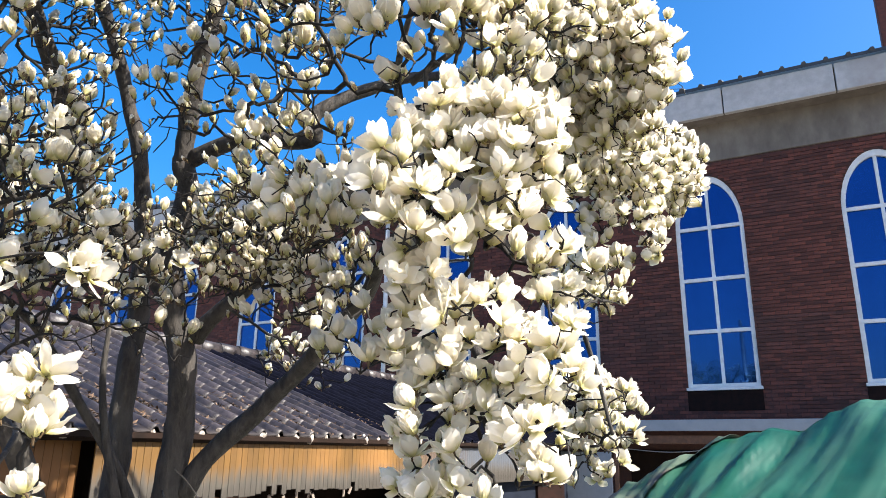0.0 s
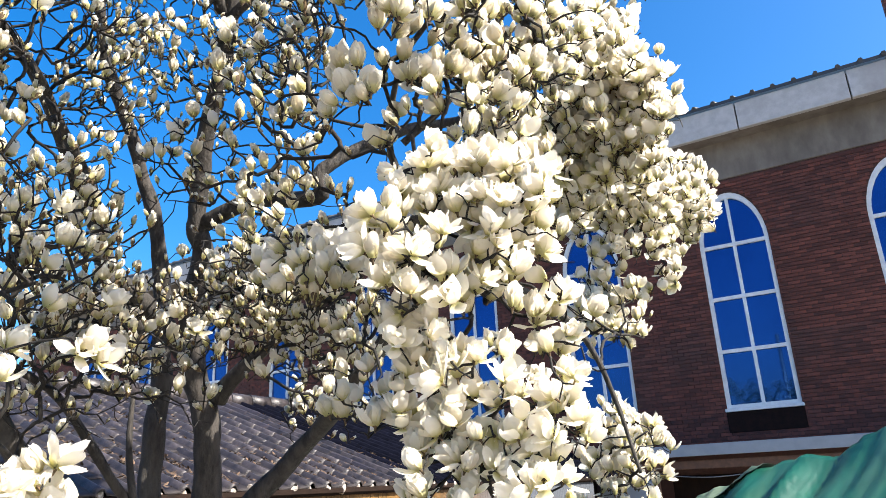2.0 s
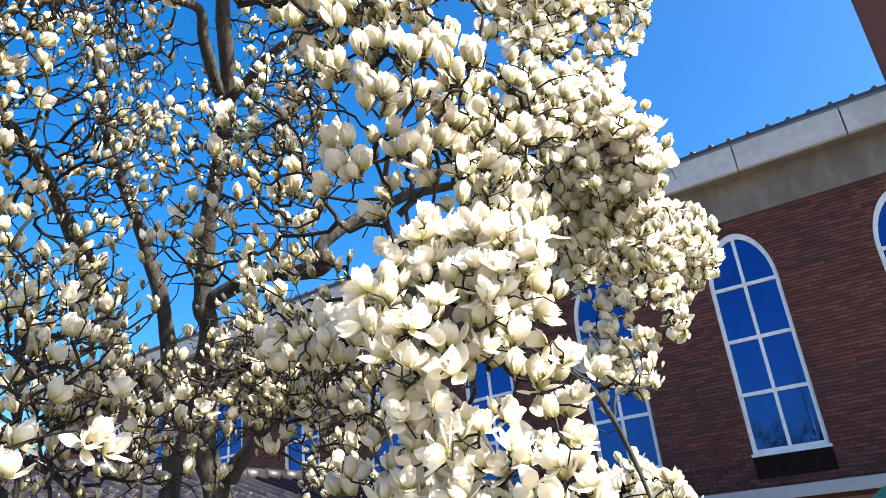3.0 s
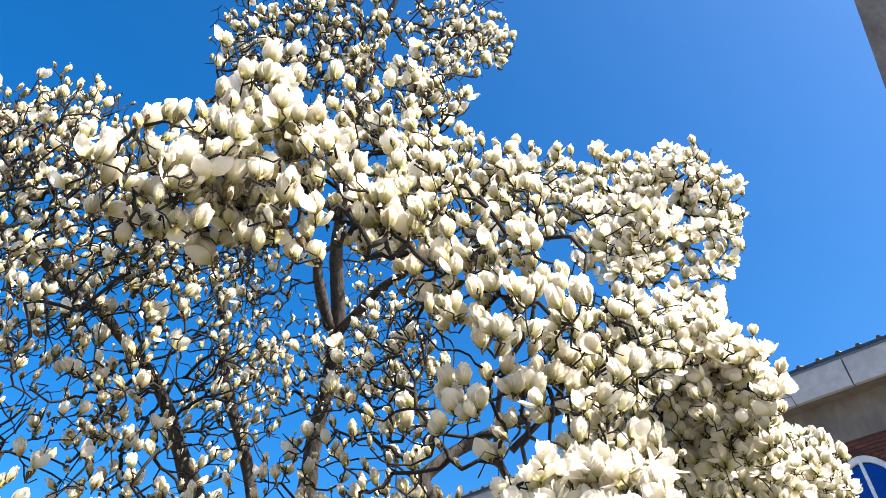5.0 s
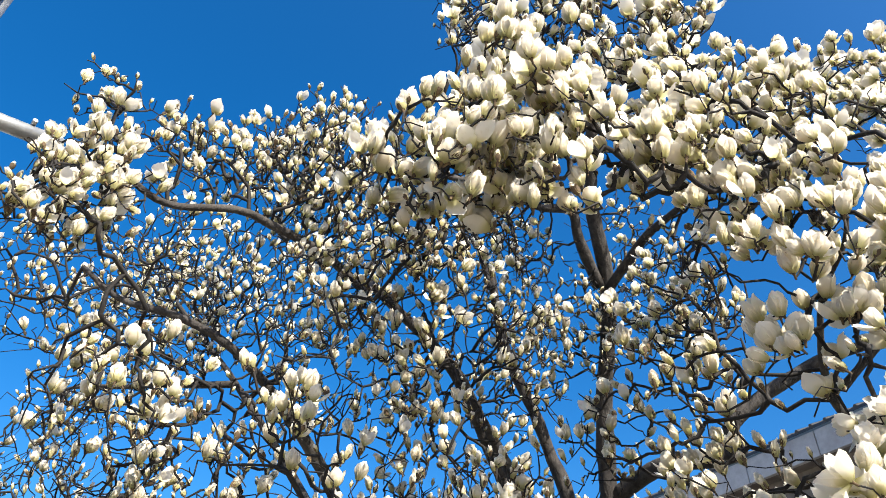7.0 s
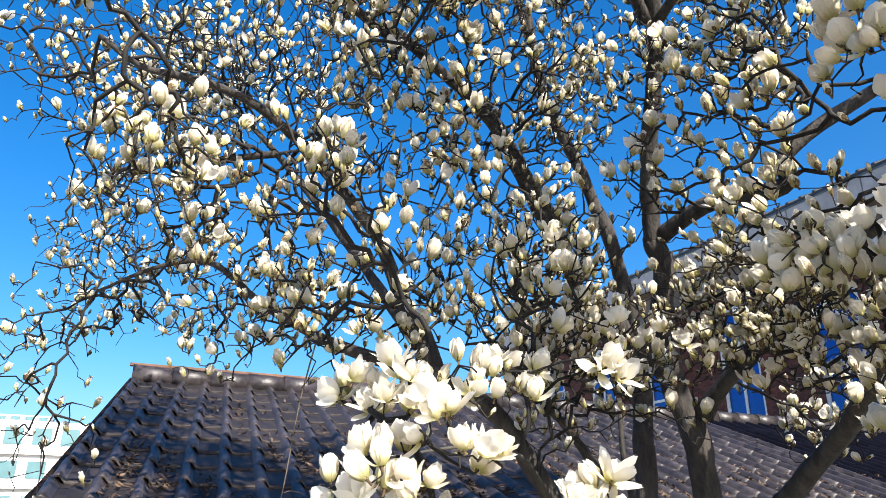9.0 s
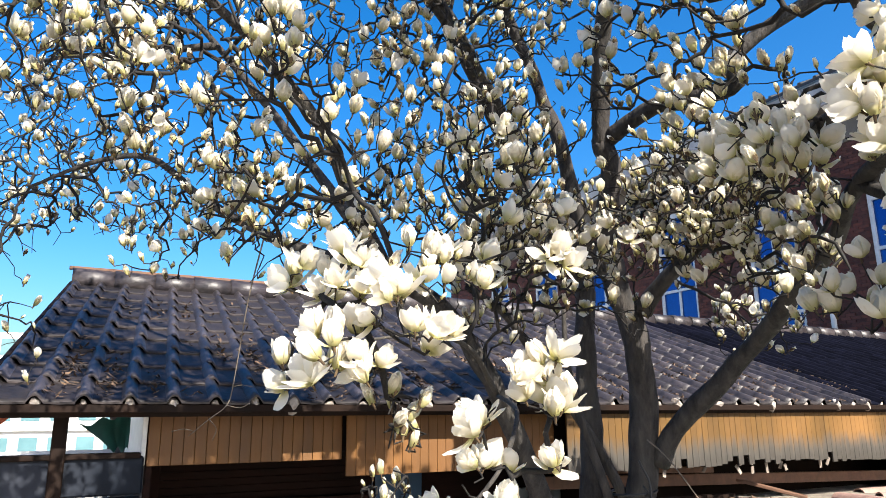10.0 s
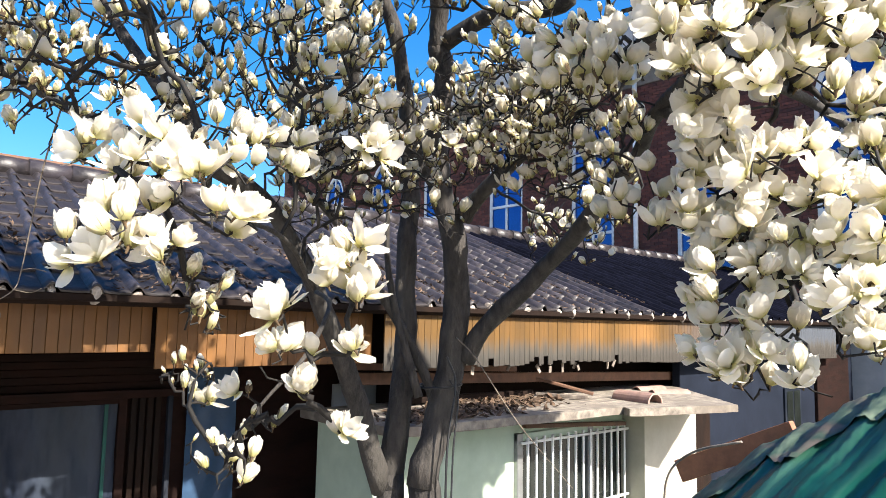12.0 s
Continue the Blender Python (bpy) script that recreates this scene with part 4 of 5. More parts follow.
limb("bough", 0.028, 0.008, (-2.40, 3.27, 3.25), (-2.15, 3.61, 3.36), (-1.98, 4.17, 3.20), (-1.90, 4.37, 2.86), (-1.84, 4.42, 2.53))
limb("bough", 0.058, 0.014, (-3.90, 3.45, 3.19), (-3.99, 3.25, 3.46), (-4.00, 3.09, 3.58), (-3.96, 2.95, 3.55), (-3.83, 2.78, 3.82), (-3.77, 2.67, 3.96), (-3.63, 2.44, 4.11), (-3.45, 2.21, 4.19), (-3.37, 2.04, 4.22))
limb("stem", 0.075, 0.012, (-4.17, 3.36, 1.51), (-4.19, 3.46, 2.06), (-4.22, 3.50, 2.72), (-4.20, 3.49, 3.23), (-4.14, 3.41, 3.59), (-4.07, 3.29, 3.94), (-4.05, 3.14, 4.26), (-3.99, 2.91, 4.62), (-3.92, 2.75, 4.84), (-3.75, 2.57, 5.17), (-3.79, 2.60, 5.03), (-3.69, 2.42, 5.34), (-3.69, 2.31, 5.48))
limb("bough", 0.034, 0.017, (-3.94, 3.52, 1.78), (-3.97, 3.50, 2.02), (-4.05, 3.33, 2.39), (-4.07, 3.12, 2.66), (-4.00, 2.83, 2.95), (-3.90, 2.54, 3.07))
limb("stem", 0.064, 0.038, (-4.19, 3.33, 1.51), (-4.11, 3.06, 2.09), (-3.98, 2.74, 2.56), (-3.92, 2.45, 2.93), (-3.97, 2.15, 3.10))
limb("bough", 0.042, 0.01, (-3.97, 2.15, 3.10), (-4.05, 2.00, 3.46), (-4.00, 1.83, 3.77), (-3.86, 1.54, 3.99), (-3.72, 1.24, 4.14), (-3.70, 0.99, 4.21), (-3.78, 0.71, 4.27), (-3.81, 0.52, 4.39))
limb("bough", 0.036, 0.008, (-3.97, 2.15, 3.10), (-4.17, 1.80, 3.24), (-4.31, 1.57, 3.36), (-4.41, 1.36, 3.51), (-4.48, 1.13, 3.68), (-4.60, 0.90, 3.67), (-4.73, 0.63, 3.54))
limb("bough", 0.042, 0.009, (-4.06, 3.26, 3.34), (-4.03, 2.95, 3.75), (-3.93, 2.67, 4.09), (-3.80, 2.42, 4.34), (-3.70, 2.19, 4.47), (-3.53, 1.77, 4.58), (-3.43, 1.70, 4.47), (-3.34, 1.42, 4.53), (-3.27, 1.18, 4.52), (-3.19, 1.01, 4.47), (-3.16, 0.76, 4.36), (-3.04, 0.57, 4.34), (-2.98, 0.42, 4.22))
limb("bough", 0.016, 0.003, (-3.98, 2.74, 2.56), (-3.42, 2.29, 2.70), (-2.96, 1.87, 2.71), (-2.87, 1.54, 2.66))
limb("bough", 0.012, 0.003, (-3.98, 2.74, 2.56), (-3.18, 2.32, 2.48), (-2.78, 2.00, 2.33), (-2.76, 1.87, 2.21), (-2.81, 1.80, 2.10))
limb("branch", 0.014, 0.005, (-1.91, 2.77, 3.37), (-1.93, 2.56, 3.49), (-1.78, 2.41, 3.67), (-1.63, 2.38, 3.80), (-1.53, 2.27, 3.98))
limb("branch", 0.012, 0.005, (-1.89, 2.57, 3.52), (-1.72, 2.61, 3.65), (-1.57, 2.57, 3.86), (-1.47, 2.52, 4.05))
limb("bough", 0.022, 0.008, (-2.51, 4.01, 4.44), (-2.12, 3.77, 4.36), (-1.93, 3.82, 4.80), (-1.60, 3.94, 5.28))
limb("bough", 0.02, 0.008, (-2.12, 3.77, 4.36), (-1.66, 3.80, 4.19), (-1.45, 3.97, 4.16))
limb("bough", 0.034, 0.007, (-3.97, 2.15, 3.10), (-4.45, 1.85, 3.85), (-4.85, 1.45, 4.55), (-5.15, 1.12, 5.05), (-5.6, 0.85, 5.6))
limb("bough", 0.024, 0.006, (-4.85, 1.45, 4.55), (-5.3, 0.95, 4.6), (-5.8, 0.55, 4.7), (-6.3, 0.5, 4.8))

sprays = []


def spray(x, y, z, r, count, bloom):
    """A clump of shoots: its middle, its reach, how many blossoms it carries and what share of them is open."""
    sprays.append((x, y, z, r, count, bloom))


# low open blossoms nearest the path
spray(-1.65, 2.41, 3.24, 0.13, 14, 0.90)
spray(-1.53, 2.48, 3.17, 0.15, 20, 0.95)
spray(-1.73, 2.28, 3.02, 0.13, 14, 0.80)
spray(-1.53, 2.53, 3.01, 0.15, 16, 0.95)
spray(-2.05, 2.34, 3.08, 0.11, 10, 0.60)
spray(-1.69, 2.45, 2.81, 0.15, 12, 0.90)
spray(-1.52, 2.73, 2.85, 0.13, 10, 0.95)
spray(-1.93, 2.49, 2.70, 0.13, 8, 0.80)
spray(-1.72, 2.55, 2.65, 0.13, 9, 0.90)
spray(-1.48, 2.59, 2.64, 0.11, 11, 0.95)
spray(-1.81, 2.53, 2.52, 0.12, 9, 0.90)
spray(-1.63, 2.56, 2.58, 0.08, 5, 0.90)
spray(-1.50, 2.53, 2.44, 0.09, 8, 0.90)
spray(-1.73, 2.58, 2.34, 0.13, 8, 0.95)
# dense outer crown beside the church
spray(-1.87, 4.02, 3.98, 0.29, 60, 0.60)
spray(-1.84, 4.81, 4.03, 0.35, 60, 0.60)
spray(-1.69, 5.23, 4.13, 0.27, 45, 0.60)
spray(-2.08, 4.88, 3.43, 0.26, 40, 0.60)
spray(-1.75, 5.04, 3.65, 0.16, 14, 0.60)
spray(-1.97, 4.60, 2.65, 0.23, 26, 0.70)
spray(-2.02, 5.05, 2.67, 0.14, 9, 0.70)
spray(-2.01, 4.55, 2.42, 0.17, 13, 0.70)
spray(-1.59, 3.83, 4.02, 0.28, 55, 0.60)
spray(-1.86, 3.33, 3.80, 0.21, 40, 0.40)
# middle crown
spray(-1.57, 2.47, 3.61, 0.18, 16, 0.80)
spray(-1.57, 2.17, 3.71, 0.17, 18, 0.80)
spray(-1.59, 2.87, 3.93, 0.23, 30, 0.70)
spray(-1.65, 3.54, 4.21, 0.27, 45, 0.60)
spray(-1.51, 3.76, 3.97, 0.21, 35, 0.60)
spray(-1.76, 2.00, 3.72, 0.14, 12, 0.60)
# upper crown
spray(-1.74, 1.53, 3.88, 0.15, 18, 0.60)
spray(-1.84, 1.32, 3.77, 0.13, 14, 0.60)
spray(-2.05, 1.24, 3.80, 0.14, 10, 0.60)
spray(-1.83, 1.45, 4.01, 0.13, 10, 0.50)
spray(-1.87, 1.96, 4.42, 0.17, 26, 0.50)
spray(-1.75, 1.96, 4.05, 0.15, 20, 0.60)
spray(-1.72, 2.07, 3.88, 0.17, 24, 0.70)
spray(-1.81, 2.57, 4.58, 0.17, 26, 0.50)
spray(-1.92, 3.76, 5.56, 0.27, 32, 0.50)
spray(-1.71, 4.03, 5.64, 0.24, 40, 0.50)
spray(-1.71, 3.83, 5.07, 0.24, 40, 0.50)
spray(-1.64, 3.26, 4.67, 0.24, 24, 0.60)
spray(-1.54, 2.31, 3.73, 0.16, 12, 0.80)
spray(-1.57, 2.84, 3.87, 0.22, 26, 0.70)
spray(-1.55, 3.51, 4.10, 0.26, 40, 0.60)
spray(-1.48, 3.71, 4.03, 0.19, 20, 0.60)
spray(-1.57, 2.57, 3.62, 0.13, 10, 0.80)
spray(-2.36, 2.56, 3.98, 0.20, 14, 0.10)
spray(-1.69, 2.41, 3.25, 0.13, 12, 0.90)
spray(-1.50, 2.50, 3.17, 0.13, 11, 0.90)
spray(-1.85, 4.63, 4.04, 0.37, 60, 0.50)
spray(-1.72, 5.23, 4.10, 0.32, 36, 0.50)
# topmost shoots
spray(-2.34, 1.85, 5.71, 0.30, 45, 0.10)
spray(-2.55, 1.75, 5.54, 0.21, 22, 0.10)
spray(-1.95, 2.57, 6.19, 0.26, 30, 0.40)
spray(-1.97, 2.65, 5.77, 0.12, 8, 0.40)
spray(-2.08, 2.08, 5.46, 0.22, 22, 0.20)
spray(-1.91, 2.25, 5.04, 0.19, 22, 0.50)
spray(-2.28, 2.04, 5.26, 0.20, 22, 0.20)
# upper crown over the house
spray(-3.04, 0.45, 4.19, 0.20, 18, 0.40)
spray(-3.02, 0.57, 4.27, 0.21, 18, 0.50)
spray(-3.28, 0.85, 4.68, 0.23, 24, 0.20)
spray(-3.29, 1.28, 5.02, 0.23, 28, 0.10)
spray(-3.18, 1.46, 5.00, 0.29, 30, 0.10)
spray(-3.00, 0.53, 4.01, 0.13, 10, 0.30)
# budding inner crown
spray(-4.35, 0.98, 5.06, 0.41, 55, 0.05)
spray(-4.69, 0.81, 4.80, 0.48, 60, 0.05)
spray(-4.82, 1.41, 4.98, 0.45, 45, 0.05)
spray(-3.08, 1.52, 4.18, 0.29, 35, 0.05)
spray(-3.27, 2.40, 4.90, 0.30, 40, 0.05)
spray(-3.16, 3.11, 5.08, 0.33, 35, 0.05)
spray(-2.99, 1.80, 4.03, 0.22, 20, 0.20)
spray(-3.13, 2.25, 4.34, 0.28, 26, 0.05)
spray(-3.19, 0.85, 3.62, 0.24, 20, 0.30)
spray(-2.86, 1.32, 3.49, 0.21, 18, 0.20)
spray(-3.26, 1.91, 3.83, 0.28, 18, 0.20)
spray(-2.32, 2.46, 3.91, 0.22, 18, 0.20)
spray(-2.17, 2.40, 3.55, 0.17, 10, 0.40)
spray(-1.78, 2.25, 3.50, 0.11, 8, 0.60)
# budding lower crown over the roof
spray(-4.64, 0.27, 4.74, 0.41, 55, 0.05)
spray(-3.32, 0.83, 3.57, 0.26, 26, 0.15)
spray(-5.50, 0.60, 3.76, 0.34, 35, 0.05)
spray(-5.28, 0.30, 3.41, 0.33, 18, 0.05)
spray(-5.04, 0.48, 2.85, 0.32, 10, 0.05)
spray(-3.53, 1.15, 3.54, 0.29, 40, 0.05)
spray(-3.50, 1.40, 3.23, 0.27, 34, 0.05)
spray(-3.70, 1.63, 4.21, 0.35, 40, 0.05)
spray(-3.37, 2.03, 3.82, 0.31, 34, 0.10)
spray(-3.06, 1.56, 3.31, 0.18, 14, 0.10)
spray(-3.49, 2.56, 4.20, 0.27, 22, 0.10)
spray(-2.39, 2.46, 3.69, 0.22, 16, 0.20)
spray(-2.53, 2.75, 4.16, 0.23, 20, 0.10)
spray(-2.41, 2.72, 3.36, 0.25, 26, 0.40)
spray(-3.02, 3.15, 3.31, 0.27, 50, 0.10)
spray(-2.99, 3.44, 3.25, 0.30, 30, 0.50)
spray(-2.86, 1.98, 3.32, 0.17, 12, 0.10)
spray(-3.25, 2.07, 3.18, 0.18, 8, 0.20)
# inner crown by the stems
spray(-2.69, 2.00, 3.12, 0.16, 7, 0.20)
spray(-2.62, 2.63, 3.46, 0.18, 12, 0.30)
spray(-2.74, 2.46, 3.66, 0.18, 12, 0.20)
spray(-2.88, 3.15, 3.17, 0.24, 24, 0.20)
spray(-2.63, 3.24, 3.08, 0.19, 10, 0.50)
spray(-3.06, 2.94, 3.32, 0.27, 45, 0.10)
spray(-3.58, 2.51, 3.24, 0.27, 55, 0.10)
spray(-3.61, 4.27, 3.01, 0.27, 24, 0.40)
spray(-3.26, 2.65, 3.19, 0.23, 35, 0.10)
# drooping spray with large open blossoms
spray(-2.77, 1.41, 2.79, 0.08, 4, 0.80)
spray(-2.56, 1.48, 2.80, 0.08, 5, 0.90)
spray(-2.50, 1.62, 2.79, 0.08, 6, 0.70)
spray(-2.67, 1.84, 2.87, 0.08, 4, 0.80)
spray(-2.48, 1.97, 2.88, 0.06, 2, 1.00)
spray(-2.51, 1.40, 2.59, 0.08, 6, 0.90)
spray(-2.44, 1.48, 2.68, 0.06, 4, 0.90)
spray(-2.40, 1.58, 2.64, 0.06, 3, 0.80)
spray(-2.64, 1.32, 2.55, 0.03, 1, 1.00)
spray(-2.46, 1.46, 2.55, 0.03, 2, 0.90)
spray(-2.30, 1.78, 2.52, 0.07, 6, 0.80)
spray(-2.34, 1.68, 2.44, 0.04, 2, 1.00)
spray(-2.27, 1.82, 2.47, 0.03, 2, 1.00)
spray(-2.41, 1.73, 2.32, 0.06, 3, 1.00)
spray(-2.32, 1.84, 2.34, 0.03, 1, 1.00)
spray(-2.43, 1.80, 2.25, 0.03, 2, 0.90)
spray(-2.44, 1.89, 2.16, 0.04, 1, 1.00)
spray(-2.53, 1.57, 2.44, 0.07, 8, 0.00)
spray(-3.17, 1.81, 2.22, 0.08, 8, 0.00)
spray(-3.13, 1.85, 2.14, 0.02, 1, 1.00)
spray(-2.70, 1.78, 2.22, 0.02, 1, 0.70)
spray(-2.65, 1.79, 2.14, 0.06, 3, 0.00)
spray(-3.00, 1.86, 2.00, 0.10, 9, 0.00)
spray(-2.08, 2.35, 3.10, 0.12, 10, 0.70)
spray(-2.46, 2.98, 2.86, 0.13, 8, 0.50)
spray(-1.75, 2.55, 2.60, 0.13, 5, 1.00)
spray(-1.81, 2.57, 2.31, 0.08, 3, 1.00)
# further shoots that fill the crown
spray(-2.89, 0.37, 4.03, 0.15, 18, 0.30)
spray(-3.45, 1.29, 4.77, 0.20, 22, 0.10)
spray(-2.73, 1.66, 4.22, 0.18, 28, 0.10)
spray(-2.47, 1.43, 4.28, 0.15, 16, 0.10)
spray(-2.79, 1.97, 4.45, 0.17, 24, 0.05)
spray(-3.27, 2.87, 4.59, 0.26, 20, 0.05)
spray(-3.49, 2.63, 4.39, 0.25, 24, 0.05)
spray(-2.54, 2.82, 4.46, 0.19, 18, 0.10)
spray(-2.94, 1.48, 4.47, 0.14, 14, 0.10)
spray(-3.28, 1.33, 4.75, 0.24, 20, 0.10)
spray(-3.02, 1.44, 4.71, 0.19, 16, 0.10)
spray(-2.67, 1.65, 4.21, 0.19, 24, 0.10)
spray(-3.21, 2.83, 4.53, 0.26, 22, 0.05)
spray(-3.41, 2.49, 4.47, 0.28, 22, 0.05)
spray(-3.18, 1.52, 4.37, 0.24, 24, 0.10)
spray(-1.78, 2.86, 4.85, 0.22, 26, 0.50)
spray(-1.82, 2.01, 4.30, 0.17, 16, 0.50)
spray(-5.20, 0.94, 3.75, 0.35, 30, 0.05)
spray(-4.59, 1.17, 3.38, 0.26, 26, 0.05)
spray(-3.55, 1.33, 3.27, 0.19, 22, 0.05)
spray(-3.68, 2.07, 3.50, 0.22, 26, 0.10)
spray(-3.55, 1.82, 3.22, 0.16, 16, 0.10)
spray(-1.70, 2.35, 3.01, 0.10, 12, 0.70)
spray(-1.78, 2.48, 2.79, 0.09, 7, 0.90)
spray(-3.03, 2.15, 3.41, 0.20, 26, 0.10)
spray(-2.52, 2.96, 3.24, 0.22, 24, 0.10)
spray(-2.85, 2.24, 3.40, 0.18, 18, 0.10)
spray(-3.65, 2.64, 3.07, 0.32, 40, 0.10)
spray(-3.34, 3.00, 3.10, 0.29, 30, 0.10)
# upright goblets in the upper crown
spray(-2.15, 1.35, 3.87, 0.11, 13, 0.65)
spray(-2.03, 1.34, 3.92, 0.10, 13, 0.65)
spray(-1.88, 1.34, 3.72, 0.10, 13, 0.65)
spray(-1.83, 1.40, 3.84, 0.11, 13, 0.65)
spray(-1.81, 1.49, 3.76, 0.09, 13, 0.65)
spray(-1.82, 1.57, 4.05, 0.11, 13, 0.65)
spray(-1.85, 1.72, 4.30, 0.13, 13, 0.65)
spray(-1.74, 1.61, 3.89, 0.11, 13, 0.65)
spray(-1.75, 1.74, 3.83, 0.10, 13, 0.65)
spray(-1.85, 1.91, 4.48, 0.14, 13, 0.65)
spray(-1.75, 1.94, 4.18, 0.13, 13, 0.65)
spray(-1.72, 1.88, 3.86, 0.11, 13, 0.65)
spray(-1.75, 2.18, 4.43, 0.15, 13, 0.65)
spray(-1.73, 2.09, 4.09, 0.13, 13, 0.65)
spray(-1.74, 2.36, 4.47, 0.15, 13, 0.65)
spray(-1.74, 2.40, 4.24, 0.14, 13, 0.65)
spray(-1.66, 2.49, 4.34, 0.14, 13, 0.65)
spray(-1.58, 2.24, 3.88, 0.12, 13, 0.65)
spray(-1.66, 2.12, 3.83, 0.12, 13, 0.65)
spray(-1.95, 1.45, 3.73, 0.10, 13, 0.65)
spray(-1.80, 1.56, 3.67, 0.10, 13, 0.65)
spray(-1.84, 1.46, 4.11, 0.12, 13, 0.65)
spray(-1.88, 1.38, 3.97, 0.11, 13, 0.65)
spray(-1.78, 2.28, 3.43, 0.12, 4, 0.60)
spray(-1.66, 2.34, 3.44, 0.12, 4, 0.60)
spray(-1.59, 2.50, 3.43, 0.12, 4, 0.60)
spray(-1.72, 2.23, 3.52, 0.11, 4, 0.60)
spray(-1.58, 2.40, 3.55, 0.12, 4, 0.60)
spray(-1.74, 2.36, 3.35, 0.12, 4, 0.60)
spray(-1.55, 2.54, 3.35, 0.13, 4, 0.60)
spray(-2.08, 1.55, 4.57, 0.14, 13, 0.25)
spray(-2.35, 1.80, 5.43, 0.20, 14, 0.25)
spray(-2.15, 1.91, 5.59, 0.20, 14, 0.25)
spray(-2.10, 2.12, 5.23, 0.18, 14, 0.25)
spray(-1.93, 2.21, 4.99, 0.17, 14, 0.25)
spray(-1.85, 2.32, 5.33, 0.20, 14, 0.25)
spray(-1.94, 2.55, 5.90, 0.20, 13, 0.25)
spray(-1.93, 2.30, 5.02, 0.17, 14, 0.25)
spray(-2.28, 1.71, 4.97, 0.17, 14, 0.25)

# lobes that stand out against the sky
spray(-1.36, 4.00, 5.55, 0.17, 20, 0.70)
spray(-1.33, 4.08, 5.30, 0.18, 22, 0.70)
spray(-1.40, 4.02, 5.02, 0.17, 20, 0.70)
spray(-1.52, 3.97, 4.76, 0.15, 14, 0.70)
spray(-1.66, 4.06, 5.75, 0.16, 14, 0.60)
spray(-3.16, 0.40, 4.78, 0.15, 14, 0.30)
spray(-3.14, 0.48, 4.55, 0.17, 16, 0.35)
spray(-2.93, 0.46, 4.25, 0.14, 14, 0.50)
spray(-2.90, 0.60, 4.13, 0.13, 10, 0.50)
spray(-2.74, 0.48, 3.90, 0.12, 9, 0.50)
spray(-3.25, 0.68, 4.82, 0.14, 12, 0.15)
spray(-3.36, 0.90, 4.90, 0.16, 14, 0.15)
spray(-1.93, 2.95, 6.25, 0.17, 14, 0.50)
spray(-1.98, 2.98, 6.50, 0.15, 12, 0.40)
spray(-1.86, 2.85, 6.02, 0.12, 9, 0.50)
spray(-3.27, 1.26, 5.15, 0.20, 24, 0.10)
spray(-3.35, 1.42, 5.40, 0.17, 20, 0.10)
spray(-3.30, 1.07, 4.95, 0.18, 18, 0.10)
spray(-3.90, 1.28, 5.35, 0.24, 24, 0.05)
# far side of the crown, in bud
spray(-5.60, 0.80, 5.60, 0.32, 32, 0.05)
spray(-5.30, 0.75, 5.10, 0.34, 34, 0.05)
spray(-5.40, 1.20, 5.40, 0.34, 32, 0.05)
spray(-4.82, 1.02, 4.58, 0.30, 22, 0.05)
spray(-4.62, 1.55, 5.45, 0.34, 34, 0.05)
spray(-5.86, 0.45, 4.25, 0.34, 30, 0.05)
spray(-6.40, 0.55, 4.90, 0.38, 34, 0.05)
spray(-6.00, 1.45, 5.85, 0.32, 24, 0.05)

# shoots: every blossom is reached by a crooked twig from the nearest wood
targets = []
for x, y, z, r, count, bloom in sprays:
    for k in range(round(count * (1.5 if r < 0.08 else 1.9 if r < 0.16 and bloom > 0.72 else 1.8 if r < 0.18 else 2.6 if bloom < 0.3 else 3.4 if y > 3.0 else 2.6))):
        d = Vector((rng.gauss(0, 1), rng.gauss(0, 1), rng.gauss(0, 1))).normalized() * r * rng.random() ** 0.42 * 1.08
        kind = 0
        if rng.random() < (0.88 if y > 3.2 and x > -2.9 else bloom):
            if y > 3.0 and x > -2.6:
                kind = rng.choice((2, 2, 2, 3, 3))
            elif z + d.z > 3.35:
                kind = rng.choice((1, 2, 2, 2, 2, 2))
            else:
                kind = rng.choice((2, 2, 3, 3, 3, 4, 4)) if bloom > 0.75 else rng.choice((1, 2, 2, 2, 2, 3))
        elif rng.random() < 0.42:
            kind = rng.choice((1, 1, 1, 2))
        targets.append((Vector((x, y, z)) + d, kind))
    for k in range(round(count * (2.1 if bloom < 0.3 else 0.9))):
        d = Vector((rng.gauss(0, 1), rng.gauss(0, 1), rng.gauss(0, 1))).normalized() * r * rng.random() ** 0.4 * 1.2
        targets.append((Vector((x, y, z)) + d, -1))

cap = 200000
pos = np.zeros((cap, 3), dtype=np.float32)
reach = np.zeros(cap, dtype=np.float32)
for i, p in enumerate(nodes):
    pos[i] = p
used = len(nodes)
wood = used
par = list(parents)
limb_pos = pos[:wood].copy()


def from_wood(p):
    return float(np.min(np.sum((limb_pos - np.array(p)) ** 2, 1)))


targets.sort(key=lambda q: from_wood(q[0]))
ends = []
for p, kind in targets:
    d2 = np.sqrt(np.sum((pos[:used] - np.array(p, dtype=np.float32)) ** 2, 1)) + 0.22 * reach[:used]
    a = int(np.argmin(d2))
    start = Vector(pos[a])
    length = (p - start).length
    n = max(2, int(length / 0.05))
    bend = Vector((rng.gauss(0, 1), rng.gauss(0, 1), rng.gauss(0.5, 1))) * length * 0.09
    last = a
    for k in range(1, n + 1):
        s = k / n
        q = start.lerp(p, s) + bend * math.sin(math.pi * s)
        if k < n:
            q += 0.007 * Vector((rng.gauss(0, 1), rng.gauss(0, 1), rng.gauss(0, 1)))
        pos[used] = q
        par.append(last)
        reach[used] = reach[last] + length / n
        last = used
        used += 1
    ends.append((last, kind))

